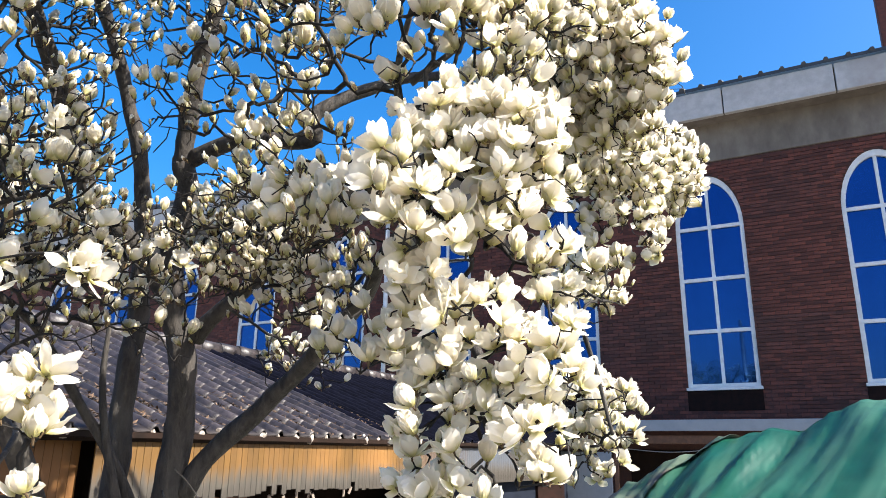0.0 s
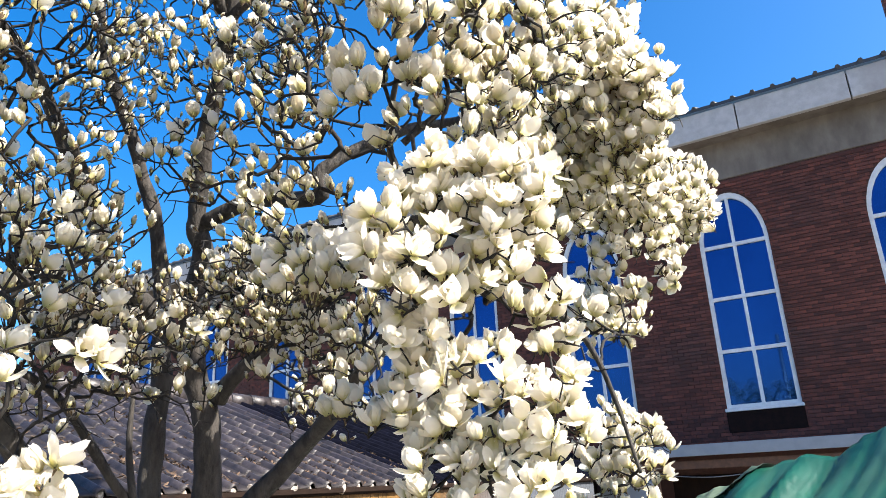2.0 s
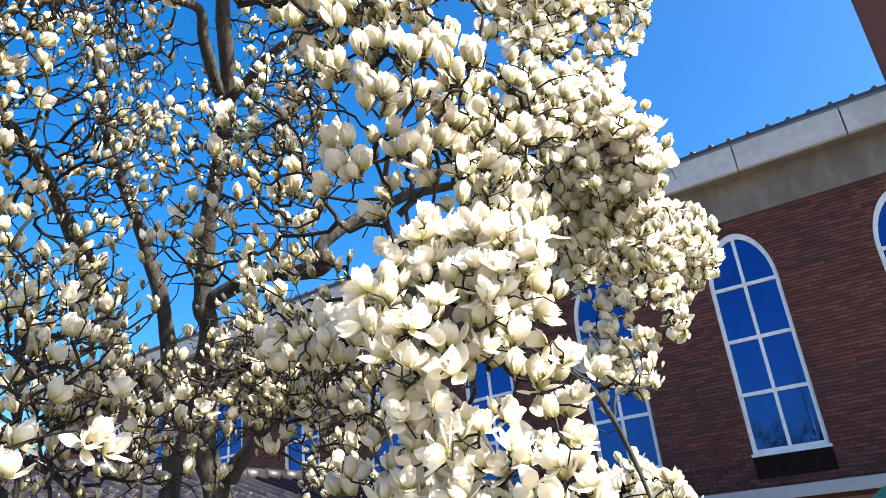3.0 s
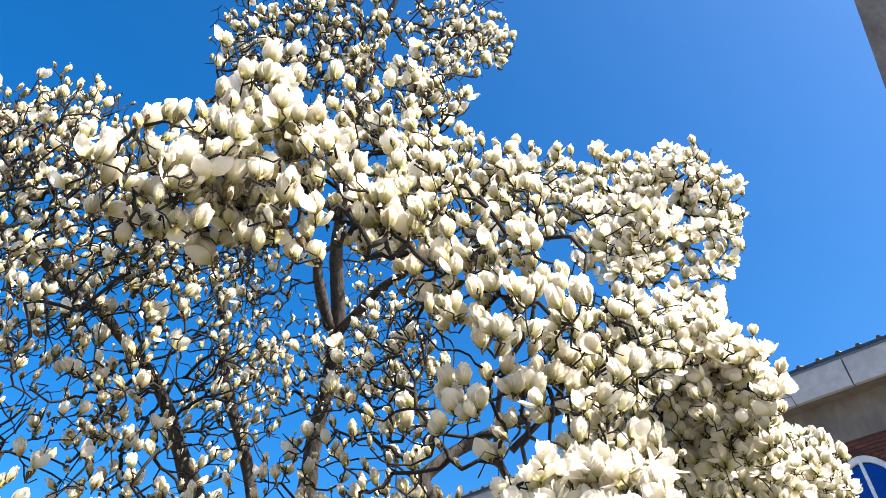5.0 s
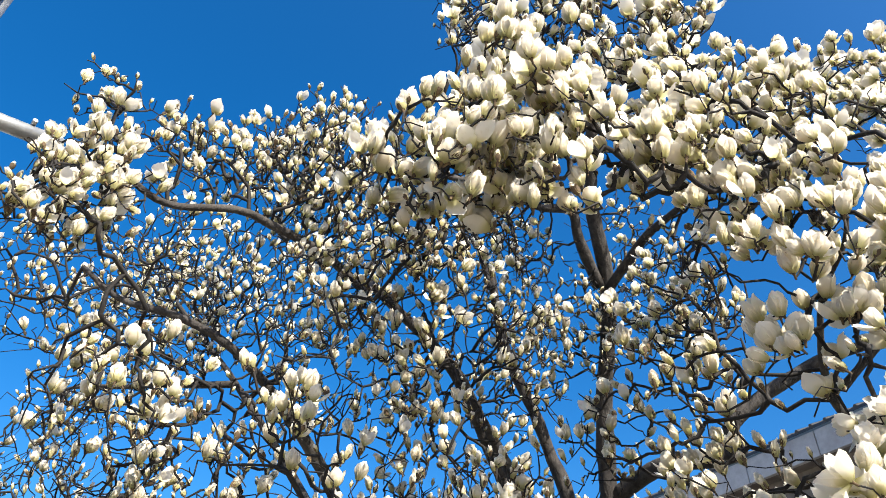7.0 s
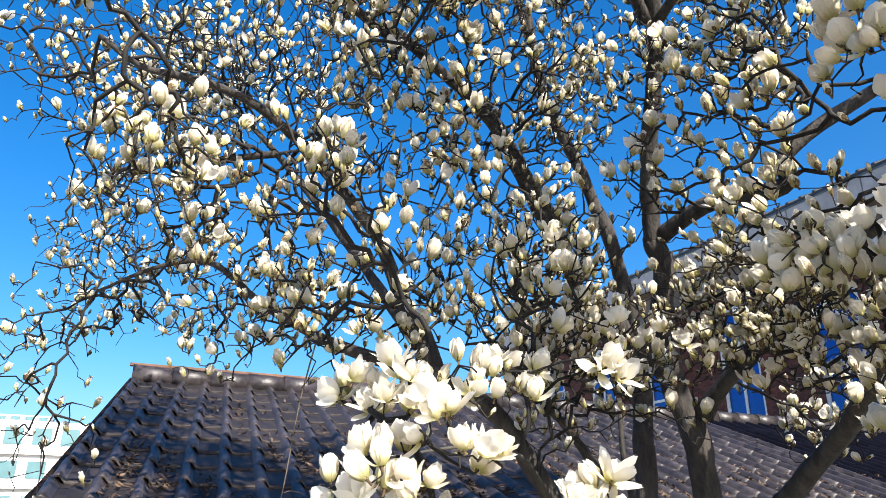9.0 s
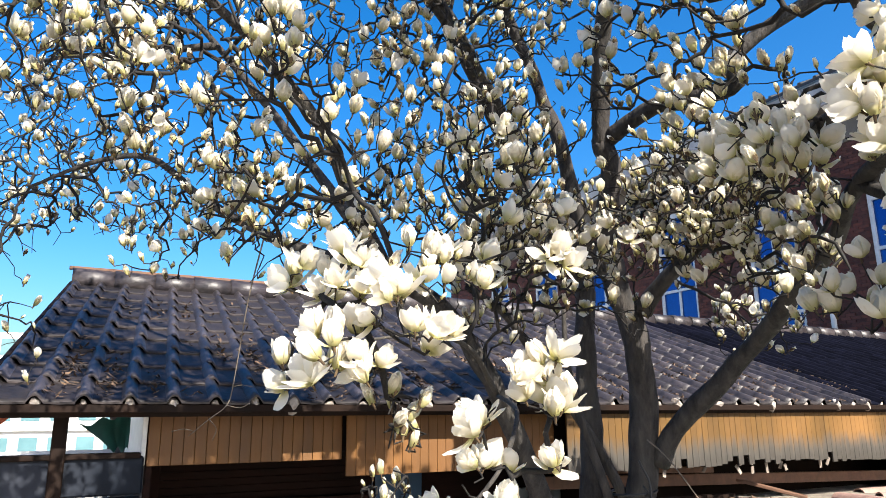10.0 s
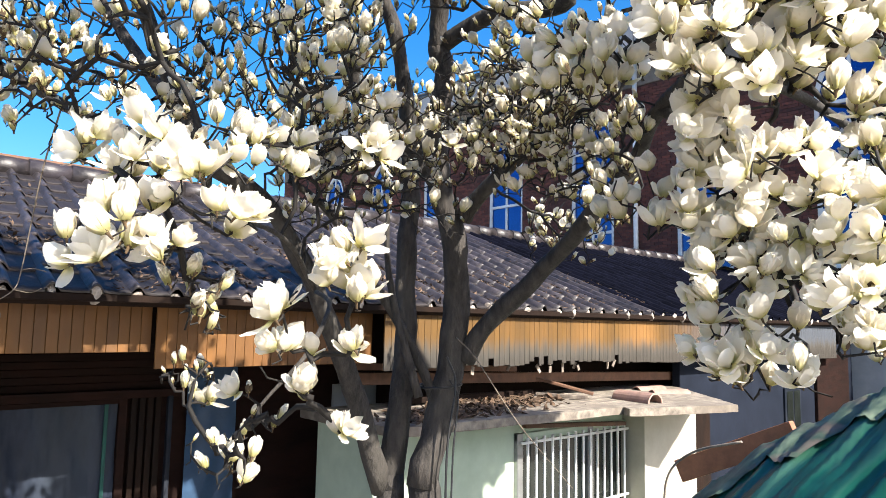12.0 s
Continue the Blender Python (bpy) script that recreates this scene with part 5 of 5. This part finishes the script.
# girth from the number of shoots that a piece carries
load = np.zeros(used)
for e, kind in ends:
    load[e] += 1
for i in range(used - 1, wood - 1, -1):
    if par[i] >= 0:
        load[par[i]] += load[i]
girth = np.minimum(0.0085, 0.0021 * np.maximum(load, 1) ** 0.38)
kids = {}
for i in range(wood, used):
    kids.setdefault(par[i], []).append(i)
SIDES = 4
tv, tf = [], []


def ring(p, d, r):
    u = d.cross(Vector((0.3, 0.5, 0.81))).normalized()
    w = d.cross(u)
    base = len(tv)
    for k in range(SIDES):
        a = 2 * math.pi * k / SIDES
        tv.append(p + (u * math.cos(a) + w * math.sin(a)) * r)
    return base


for i in range(wood, used):
    a = par[i]
    # chains start at a fork or on the wood
    first_child = kids.get(a, [i])[0] == i and a >= wood
    if first_child:
        continue
    chain = [a, i]
    while chain[-1] in kids:
        chain.append(kids[chain[-1]][0])
    bases = []
    for j, c in enumerate(chain):
        p = Vector(pos[c])
        q0, q1 = Vector(pos[chain[max(j - 1, 0)]]), Vector(pos[chain[min(j + 1, len(chain) - 1)]])
        d = (q1 - q0).normalized() if (q1 - q0).length > 1e-6 else Vector((0, 0, 1))
        r = girth[chain[1]] if j == 0 else girth[c]
        bases.append(ring(p, d, r))
    for b0, b1 in zip(bases, bases[1:]):
        for k in range(SIDES):
            k2 = (k + 1) % SIDES
            tf.append((b0 + k, b0 + k2, b1 + k2, b1 + k))
me = bpy.data.meshes.new("twigwork")
me.from_pydata([Vector(v) - tree.location for v in tv], [], tf)
me.polygons.foreach_set("use_smooth", [True] * len(me.polygons))
me.materials.append(TWIG)
twigs = new("twigwork", me)
twigs.parent = tree
tagged(twigs, "dense crooked dark twigs", kind="stuff")


# blossoms -------------------------------------------------------------
def tepal(bm, uv, length, width, lean, cup, flare, turn, r0, wave, seed, nu=4, nv=6):
    """One tepal: a cupped spoon that leaves the axis at radius r0, leans out by lean and flares at its tip."""
    rows = []
    for j in range(nv + 1):
        s = j / nv
        ang = lean + cup * (0.5 - s) * 1.2 + flare * s * s
        if j == 0:
            p = Vector((r0, 0, 0))
        else:
            st = length / nv
            p = p + Vector((math.sin(ang) * st, 0, math.cos(ang) * st))
        half = width / 2 * (0.34 + 0.66 * math.sin(math.pi / 2 * min(1.0, s / 0.58))) * ((1 - ((s - 0.58) / 0.435) ** 2) ** 0.48 if s > 0.58 else 1.0)
        row = []
        for i in range(nu + 1):
            t = 2 * i / nu - 1
            y = t * half
            hollow = cup * 0.55 * half * t * t
            wob = wave * noise.noise(Vector((seed, t * 1.7, s * 2.6)))
            q = Vector((p.x - hollow * math.cos(ang) + wob, y, p.z + hollow * math.sin(ang) * 0.5 + wob * 0.5))
            c, sn = math.cos(turn), math.sin(turn)
            row.append(bm.verts.new((q.x * c - q.y * sn, q.x * sn + q.y * c, q.z)))
        rows.append(row)
    for j in range(nv):
        for i in range(nu):
            f = bm.faces.new((rows[j][i], rows[j][i + 1], rows[j + 1][i + 1], rows[j + 1][i]))
            f.smooth = True
            for loop, (a, b) in zip(f.loops, ((i, j), (i + 1, j), (i + 1, j + 1), (i, j + 1))):
                loop[uv].uv = (a / nu, b / nv)


def blossom_mesh(name, stage, seed, fine=True):
    """stage 0 tight bud, 1 swelling bud, 2 goblet, 3 opening, 4 wide open."""
    r = random.Random(seed)
    bm = bmesh.new()
    uv = bm.loops.layers.uv.new("UVMap")
    spec = {0: (0.062, 0.025, -0.02, 0.9, -0.25), 1: (0.078, 0.036, 0.05, 0.9, -0.25), 2: (0.088, 0.059, 0.20, 1.0, -0.10), 3: (0.094, 0.065, 0.48, 0.95, 0.12), 4: (0.098, 0.064, 0.85, 0.75, 0.40)}[stage]
    L, W, lean, cup, flare = spec
    nu, nv = (2, 3 + fine) if stage < 2 else (3, 5) if fine else (2, 4)
    for ringno, (count, k) in enumerate(((3, 0.82), (3, 0.92), (3, 1.0))):
        if stage == 0 and ringno == 0:
            continue
        for i in range(count):
            turn = 2 * math.pi * (i / count + ringno / 6 + 0.13 * ringno) + r.uniform(-0.2, 0.2)
            loose = r.uniform(-0.14, 0.18) * (0.3 + 0.35 * stage) + (r.uniform(0.3, 0.8) if stage >= 2 and ringno == 2 and r.random() < (0.22 if stage == 2 else 0.38) else 0)
            tepal(bm, uv, L * r.uniform(0.84, 1.08), W * r.uniform(0.85, 1.15), lean * (0.45 + 0.3 * ringno) + loose, cup, flare * (0.3 + 0.35 * ringno), turn, 0.006 + 0.002 * ringno, 0.004 + 0.0045 * stage, r.uniform(0, 50), nu, nv)
    # scales and stalk at the foot
    n0 = len(bm.faces)
    tube(bm, [(0, 0, -0.022), (0, 0, -0.006), (0, 0, 0.004), (0, 0, 0.014)], [0.0035, 0.0045, 0.009, 0.0075], 6, cap=False)
    bm.faces.ensure_lookup_table()
    for f in bm.faces[n0:]:
        f.material_index = 1
    for k in range(2):
        turn, n1 = r.uniform(0, 6.28), len(bm.faces)
        tepal(bm, uv, 0.036, 0.024, 0.30, 0.9, 0.2, turn, 0.009, 0.001, 3.0 + k, 2, 3)
        bm.faces.ensure_lookup_table()
        for f in bm.faces[n1:]:
            f.material_index = 1
    me = bpy.data.meshes.new(name)
    bm.to_mesh(me)
    bm.free()
    me.materials.append(BUD if stage < 2 else PETAL)
    me.materials.append(BRACT)
    return me


VARIANTS = 5
kinds = {k: [blossom_mesh("bud" if k < 2 else "blossom", k, 100 * k + v) for v in range(VARIANTS)] for k in range(5)}
plain_kinds = {k: [blossom_mesh("bud" if k < 2 else "blossom", k, 100 * k + v, False) for v in range(VARIANTS)] for k in range(5)}


def stand(e, kind):
    """Pose of a blossom at the end e of a twig."""
    p, q = Vector(pos[e]), Vector(pos[par[e]])
    d = (p - q).normalized() * (0.4 if kind < 3 else 0.55) + Vector((rng.gauss(0, 0.22), rng.gauss(0, 0.22), 1.0 + rng.gauss(0, 0.2)))
    if kind >= 3:
        d += Vector((rng.gauss(0, 0.4), rng.gauss(0, 0.4), 0))
    s = rng.uniform(0.60, 0.84) * (0.9 if kind > 2 else 1.0) * (1.15 if p.y > 3.0 and p.x > -2.6 else 1.0) * (1.0 if kind else rng.choice((0.5, 0.65, 0.8, 0.95)))
    m = d.normalized().to_track_quat("Z", "Y").to_matrix().to_4x4() @ Matrix.Rotation(rng.uniform(0, 6.283), 4, "Z") @ Matrix.Scale(s, 4)
    return Matrix.Translation(p + d.normalized() * 0.012) @ m


placed = [(stand(e, k), k, rng.randrange(VARIANTS)) for e, k in ends if k >= 0]
# the three hundred nearest the camera are parts of their own
placed.sort(key=lambda q: (q[0].translation - Vector((-0.9, 0.85, 2.5))).length)
for m, k, v in placed[:300]:
    o = new("bud" if k < 2 else "blossom", kinds[k][v])
    o.parent = tree
    o.matrix_basis = Matrix.Translation(-tree.location) @ m
cache = {}
for fine, group in ((True, kinds), (False, plain_kinds)):
    for k in group:
        for v, me in enumerate(group[k]):
            co = np.zeros(len(me.vertices) * 3)
            me.vertices.foreach_get("co", co)
            uvs = np.zeros(len(me.loops) * 2)
            me.uv_layers[0].data.foreach_get("uv", uvs)
            cache[fine, k, v] = (co.reshape(-1, 3), np.array([tuple(p.vertices) for p in me.polygons]), [p.material_index for p in me.polygons], uvs)
allv, allf, allm, allu, at = [], [], [], [], 0
for n, (m, k, v) in enumerate(placed[300:]):
    co, faces, ids, uvs = cache[n < 1500, k, v]
    a = np.array(m)
    allv.append(co @ a[:3, :3].T + a[:3, 3] - TREE_AT)
    allf.append(faces + at)
    allm.extend([2 if k < 2 and i == 0 else i for i in ids])
    allu.append(uvs)
    at += len(co)
me = bpy.data.meshes.new("blossom_mass")
verts, faces = np.concatenate(allv), np.concatenate(allf)
me.vertices.add(len(verts))
me.vertices.foreach_set("co", verts.ravel())
me.loops.add(faces.size)
me.loops.foreach_set("vertex_index", faces.ravel().astype(np.int32))
me.polygons.add(len(faces))
me.polygons.foreach_set("loop_start", (np.arange(len(faces)) * 4).astype(np.int32))
me.polygons.foreach_set("material_index", np.array(allm, dtype=np.int32))
me.polygons.foreach_set("use_smooth", np.ones(len(faces), dtype=bool))
layer = me.uv_layers.new(name="UVMap")
layer.data.foreach_set("uv", np.concatenate(allu))
me.update()
me.validate()
me.materials.append(PETAL)
me.materials.append(BRACT)
me.materials.append(BUD)
rest = new("blossom_mass", me)
rest.parent = tree
tagged(rest, "countless white blossoms and buds", kind="stuff")

# ---- small things about the stems, eave and slab ----
cord = thing("cable", "black cable hung down the magnolia stem", "cable", (-3.74, 3.58, 0))
wpart("strand", tubed(smooth_line([(-3.82, 3.47, 2.24), (-3.78, 3.50, 2.09), (-3.77, 3.44, 1.78), (-3.75, 3.41, 1.23), (-3.77, 3.39, 0.08)], 6), 0.006, 6), CABLE, cord)
wpart("strand", tubed(smooth_line([(-3.81, 3.48, 2.12), (-3.77, 3.51, 2.02), (-3.76, 3.47, 1.72), (-3.74, 3.44, 1.13), (-3.75, 3.43, 0.08)], 6), 0.005, 6), CABLE, cord)
strap_ring = [(-3.93 + 0.118 * math.cos(a), 3.52 + 0.118 * math.sin(a), 2.08 + 0.01 * math.sin(a)) for a in (2 * math.pi * k / 24 for k in range(25))]
wpart("tie", tubed(strap_ring, 0.007, 6), CABLE, cord)

wpart("bare_shoot", tubed(smooth_line([(-3.78, 3.50, 2.34), (-3.63, 3.50, 2.24), (-3.38, 3.56, 1.93), (-3.09, 3.61, 1.67)], 6), [0.004 - 0.00013 * k for k in range(19)], 6), DEADWOOD, tree, "bare pale shoot")
dead = [(-4.04, 1.59, 3.26), (-4.14, 1.56, 3.01), (-4.21, 1.55, 2.82), (-4.29, 1.54, 2.60), (-4.30, 1.52, 2.52), (-4.31, 1.45, 2.46), (-4.32, 1.37, 2.39)]
line = smooth_line(dead, 4)
wpart("bare_shoot", tubed(line, [0.004 - 0.0001 * k for k in range(len(line))], 5), DEADWOOD, tree, "bare pale drooping shoot")
for a, b, c in (((-4.31, 1.45, 2.46), (-4.29, 1.48, 2.42), (-4.31, 1.47, 2.37)), ((-4.30, 1.52, 2.52), (-4.30, 1.58, 2.51), (-4.29, 1.62, 2.53)), ((-4.32, 1.39, 2.41), (-4.33, 1.35, 2.42), (-4.33, 1.30, 2.41)), ((-4.29, 1.54, 2.60), (-4.29, 1.58, 2.61), (-4.28, 1.63, 2.60))):
    wpart("bare_shoot", tubed(smooth_line([a, b, c], 3), 0.0018, 5), DEADWOOD, tree)
snag = smooth_line([(-3.94, 3.38, 2.02), (-4.03, 3.28, 2.47), (-4.08, 3.25, 2.77), (-4.10, 3.26, 3.04)], 5)
wpart("snag", tubed(snag, [0.025 - 0.0009 * k for k in range(len(snag))], 8), BARK, tree, "broken grey snag")

rng = random.Random(31)
for k in range(12):
    y = rng.gauss(6.05, 0.4)
    z = rng.uniform(2.02, 2.12)
    bm = boxed(-0.004, 0.004, -0.016, 0.016, -rng.uniform(0.02, 0.05), rng.uniform(0.02, 0.05), bevel=0.001)
    m = Matrix.Translation((-5.09 + rng.uniform(-0.05, 0.01), y, z)) @ Euler((rng.uniform(-0.5, 0.5), rng.uniform(-0.3, 0.3), 0)).to_matrix().to_4x4()
    bmesh.ops.transform(bm, matrix=m, verts=bm.verts)
    wpart("broken_lath", bm, WOODRAW, house)
wpart("plank", beam((-5.45, 3.9, 1.99), (-5.40, 8.6, 1.86), 0.05, 0.09), BROWNWOOD, house, "weathered brown plank")
wpart("plank", beam((-5.30, 3.9, 2.09), (-5.28, 5.6, 2.03), 0.03, 0.05), BROWNWOOD, house)
# joint lines of the slab's formwork, raised a little
for k in range(6):
    x = -4.75 - 0.17 * k
    wpart("form_ridge", beam((x, 5.9, SZ + 0.001), (x - 0.03, 12.05 + x, SZ + 0.001), 0.018, 0.006, 0.001), SLAB, annex)
# leaves caught between the roof ribs
bm = bmesh.new()
for k in range(2600):
    y = Y0 + COL * rng.randrange(1, 34) + rng.gauss(0.13, 0.03)
    s = abs(rng.gauss(0.55, 0.35)) if rng.random() < 0.7 else rng.uniform(0, 2.6)
    if abs(math.sin(y * 1.7 + s)) < 0.45 or s > SL - 0.2:
        continue
    p = on_roof(y, s, 0.016 + rng.random() * 0.012)
    m = Matrix.Translation(p) @ Euler((rng.uniform(-0.5, 0.5), rng.uniform(0, 0.7), rng.uniform(0, 6.3))).to_matrix().to_4x4()
    L, W = rng.uniform(0.018, 0.038), rng.uniform(0.006, 0.013)
    bm.faces.new([bm.verts.new(m @ Vector(q)) for q in ((-L, 0, 0.003), (0, -W, 0), (L, 0, 0.004), (0, W, 0))])
tagged(part("roof_leaf_litter", bm, LEAFLITTER), "dry leaves caught between the roof ribs", "leaves", kind="stuff")

# ---- roof tiles, last ----
ncol, nrow = int((Y1 - Y0) / COL), 10
step = SL / nrow


def roof_tile_mesh():
    """A ribbed pan tile: flat pan, round rib, thick lower lip."""
    prof = [(0.0, 0.0), (0.010, 0.016), (0.024, 0.034), (0.038, 0.039), (0.052, 0.034), (0.066, 0.016), (0.078, 0.001), (0.14, -0.003), (COL + 0.004, 0.0)]
    vs, fs = [], []
    for s, lift in ((-0.02, 0.006), (0.05, 0.005), (step + 0.02, -0.002)):
        for y, h in prof:
            vs.append((y, s, h + lift))
    for y, h in prof:
        vs.append((y, -0.02, h - 0.004))
    n = len(prof)
    for r in range(2):
        for i in range(n - 1):
            fs.append((r * n + i, r * n + i + 1, (r + 1) * n + i + 1, (r + 1) * n + i))
    for i in range(n - 1):
        fs.append((3 * n + i, 3 * n + i + 1, i + 1, i))
    me = bpy.data.meshes.new("roof_tile")
    me.from_pydata(vs, [], fs)
    me.polygons.foreach_set("use_smooth", [j < 2 * (n - 1) for j in range(len(fs))])
    me.materials.append(ROOF)
    me.materials.append(ROOFPAN)
    pans = [1 if j < 2 * (n - 1) and j % (n - 1) >= 6 else 0 for j in range(len(fs))]
    me.polygons.foreach_set("material_index", pans)
    return me, vs, fs, pans


tile_me, tvs, tfs, tpans = roof_tile_mesh()
jit = random.Random(8)
jv, jf = [], []
made = 0
for c in range(ncol):
    for r in range(nrow):
        a = on_roof(Y0 + c * COL, r * step, jit.uniform(0, 0.004))
        e1 = (on_roof(Y0 + c * COL + 0.1, r * step) - on_roof(Y0 + c * COL, r * step)).normalized()
        e2 = (on_roof(Y0 + c * COL, r * step + 0.1) - on_roof(Y0 + c * COL, r * step)).normalized()
        e1 = (e1 + e2 * jit.uniform(-0.02, 0.02)).normalized()
        m = Matrix.Translation(a) @ Matrix((e1, e2, up_n)).transposed().to_4x4()
        if c < 30:
            o = new("roof_tile", tile_me)
            o.parent = roof
            o.matrix_basis = Matrix.Translation(-house.location) @ m
        else:
            base = len(jv)
            jv.extend(m @ Vector(v) - house.location for v in tvs)
            jf.extend(tuple(base + i for i in f) for f in tfs)
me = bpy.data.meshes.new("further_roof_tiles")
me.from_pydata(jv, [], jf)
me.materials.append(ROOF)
me.materials.append(SHADEROOF)
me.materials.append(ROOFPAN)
# tiles beyond y 7.35 take the colour with the shade in it
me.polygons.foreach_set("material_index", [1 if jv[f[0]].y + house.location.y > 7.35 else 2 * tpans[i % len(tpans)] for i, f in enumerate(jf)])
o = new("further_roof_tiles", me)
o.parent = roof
tagged(o, kind="stuff")
# lumps of mortar that close the ribs along the eave
plugs = []
for v in range(3):
    bm = bmesh.new()
    bmesh.ops.create_icosphere(bm, subdivisions=2, radius=1.0)
    for q in bm.verts:
        q.co = Vector((q.co.x * 0.034, q.co.y * 0.040, q.co.z * 0.030)) * (1 + 0.35 * noise.noise(q.co * 2.3 + Vector((v * 7, 0, 0))))
    me = bpy.data.meshes.new("mortar_plug")
    bm.to_mesh(me)
    bm.free()
    me.materials.append(MORTARCAP)
    plugs.append(me)
for c in range(ncol):
    o = new("mortar_plug", plugs[c % 3])
    o.parent = roof
    p = on_roof(Y0 + c * COL + 0.038, 0.005, -0.012)
    o.location = p - house.location
    o.rotation_euler = (jit.uniform(0, 6), 0, jit.uniform(-0.5, 0.5))
    k = jit.uniform(0.45, 1.25)
    o.scale = (k, k * jit.uniform(0.8, 1.5), k)

# ---- bricks of the church front ----
BL, BH, BJ = 0.205, 0.060, 0.010
brick_meshes = []
for v in range(4):
    bm = bmesh.new()
    box(bm, 0, BL, -0.004 - 0.002 * v, 0.02, 0, BH)
    bmesh.ops.delete(bm, geom=[f for f in bm.faces if f.normal.y > 0.9], context="FACES")
    me = bpy.data.meshes.new("brick")
    bm.to_mesh(me)
    bm.free()
    me.materials.append(BRICK)
    brick_meshes.append(me)
bc = [np.array([v.co[:] for v in me.vertices]) for me in brick_meshes]
bf = [np.array([tuple(p.vertices) for p in me.polygons]) for me in brick_meshes]
head_shape = arch(0, WIN_W, SPRING, APEX, 24)


def opening_at(z):
    """Half the width of a window's opening at height z."""
    if z < SILL - 0.05 or z > APEX:
        return 0.0
    if z < SPRING:
        return WIN_W / 2
    xs = [x for x, hz in head_shape[: len(head_shape) // 2 + 1] if hz <= z]
    return WIN_W / 2 - (max(xs) if xs else 0.0)


bv, bq, at = [], [], 0
count = 0
jit = random.Random(5)
z, course = 3.01, 0
while z + BH < BRICK_TOP:
    x = -26.9 + (0.5 * (BL + BJ) if course % 2 else 0)
    while x < 6.7:
        spans = [(x, x + BL)]
        for wl in win_left:
            hw = max(opening_at(z), opening_at(z + BH))
            a, b = wl + WIN_W / 2 - hw, wl + WIN_W / 2 + hw
            if hw > 0 and x + BL > a and x < b:
                spans = [(s0, s1) for s0, s1 in ((x, min(x + BL, a)), (max(x, b), x + BL)) if s1 - s0 > 0.03]
        for s0, s1 in spans:
            v = jit.randrange(4)
            off = jit.uniform(-0.002, 0.003)
            if -2.0 < s0 < -0.35 and 4.9 < z < 6.75 and s1 - s0 > 0.2 and count < 300:
                o = new("brick", brick_meshes[v])
                o.parent = church_wall
                o.location = Vector((s0, CY + off, z)) - church.location
                count += 1
            else:
                co = bc[v].copy()
                co[:, 0] *= (s1 - s0) / BL
                bv.append(co + np.array([s0 + 6, off, z]))
                bq.append(bf[v] + at)
                at += len(co)
        x += BL + BJ
    z += BH + BJ
    course += 1
me = bpy.data.meshes.new("brickwork")
me.from_pydata(np.concatenate(bv).tolist(), [], np.concatenate(bq).tolist())
me.materials.append(BRICK)
o = new("brickwork", me)
o.parent = church_wall
tagged(o, "weathered red bricks", kind="stuff")
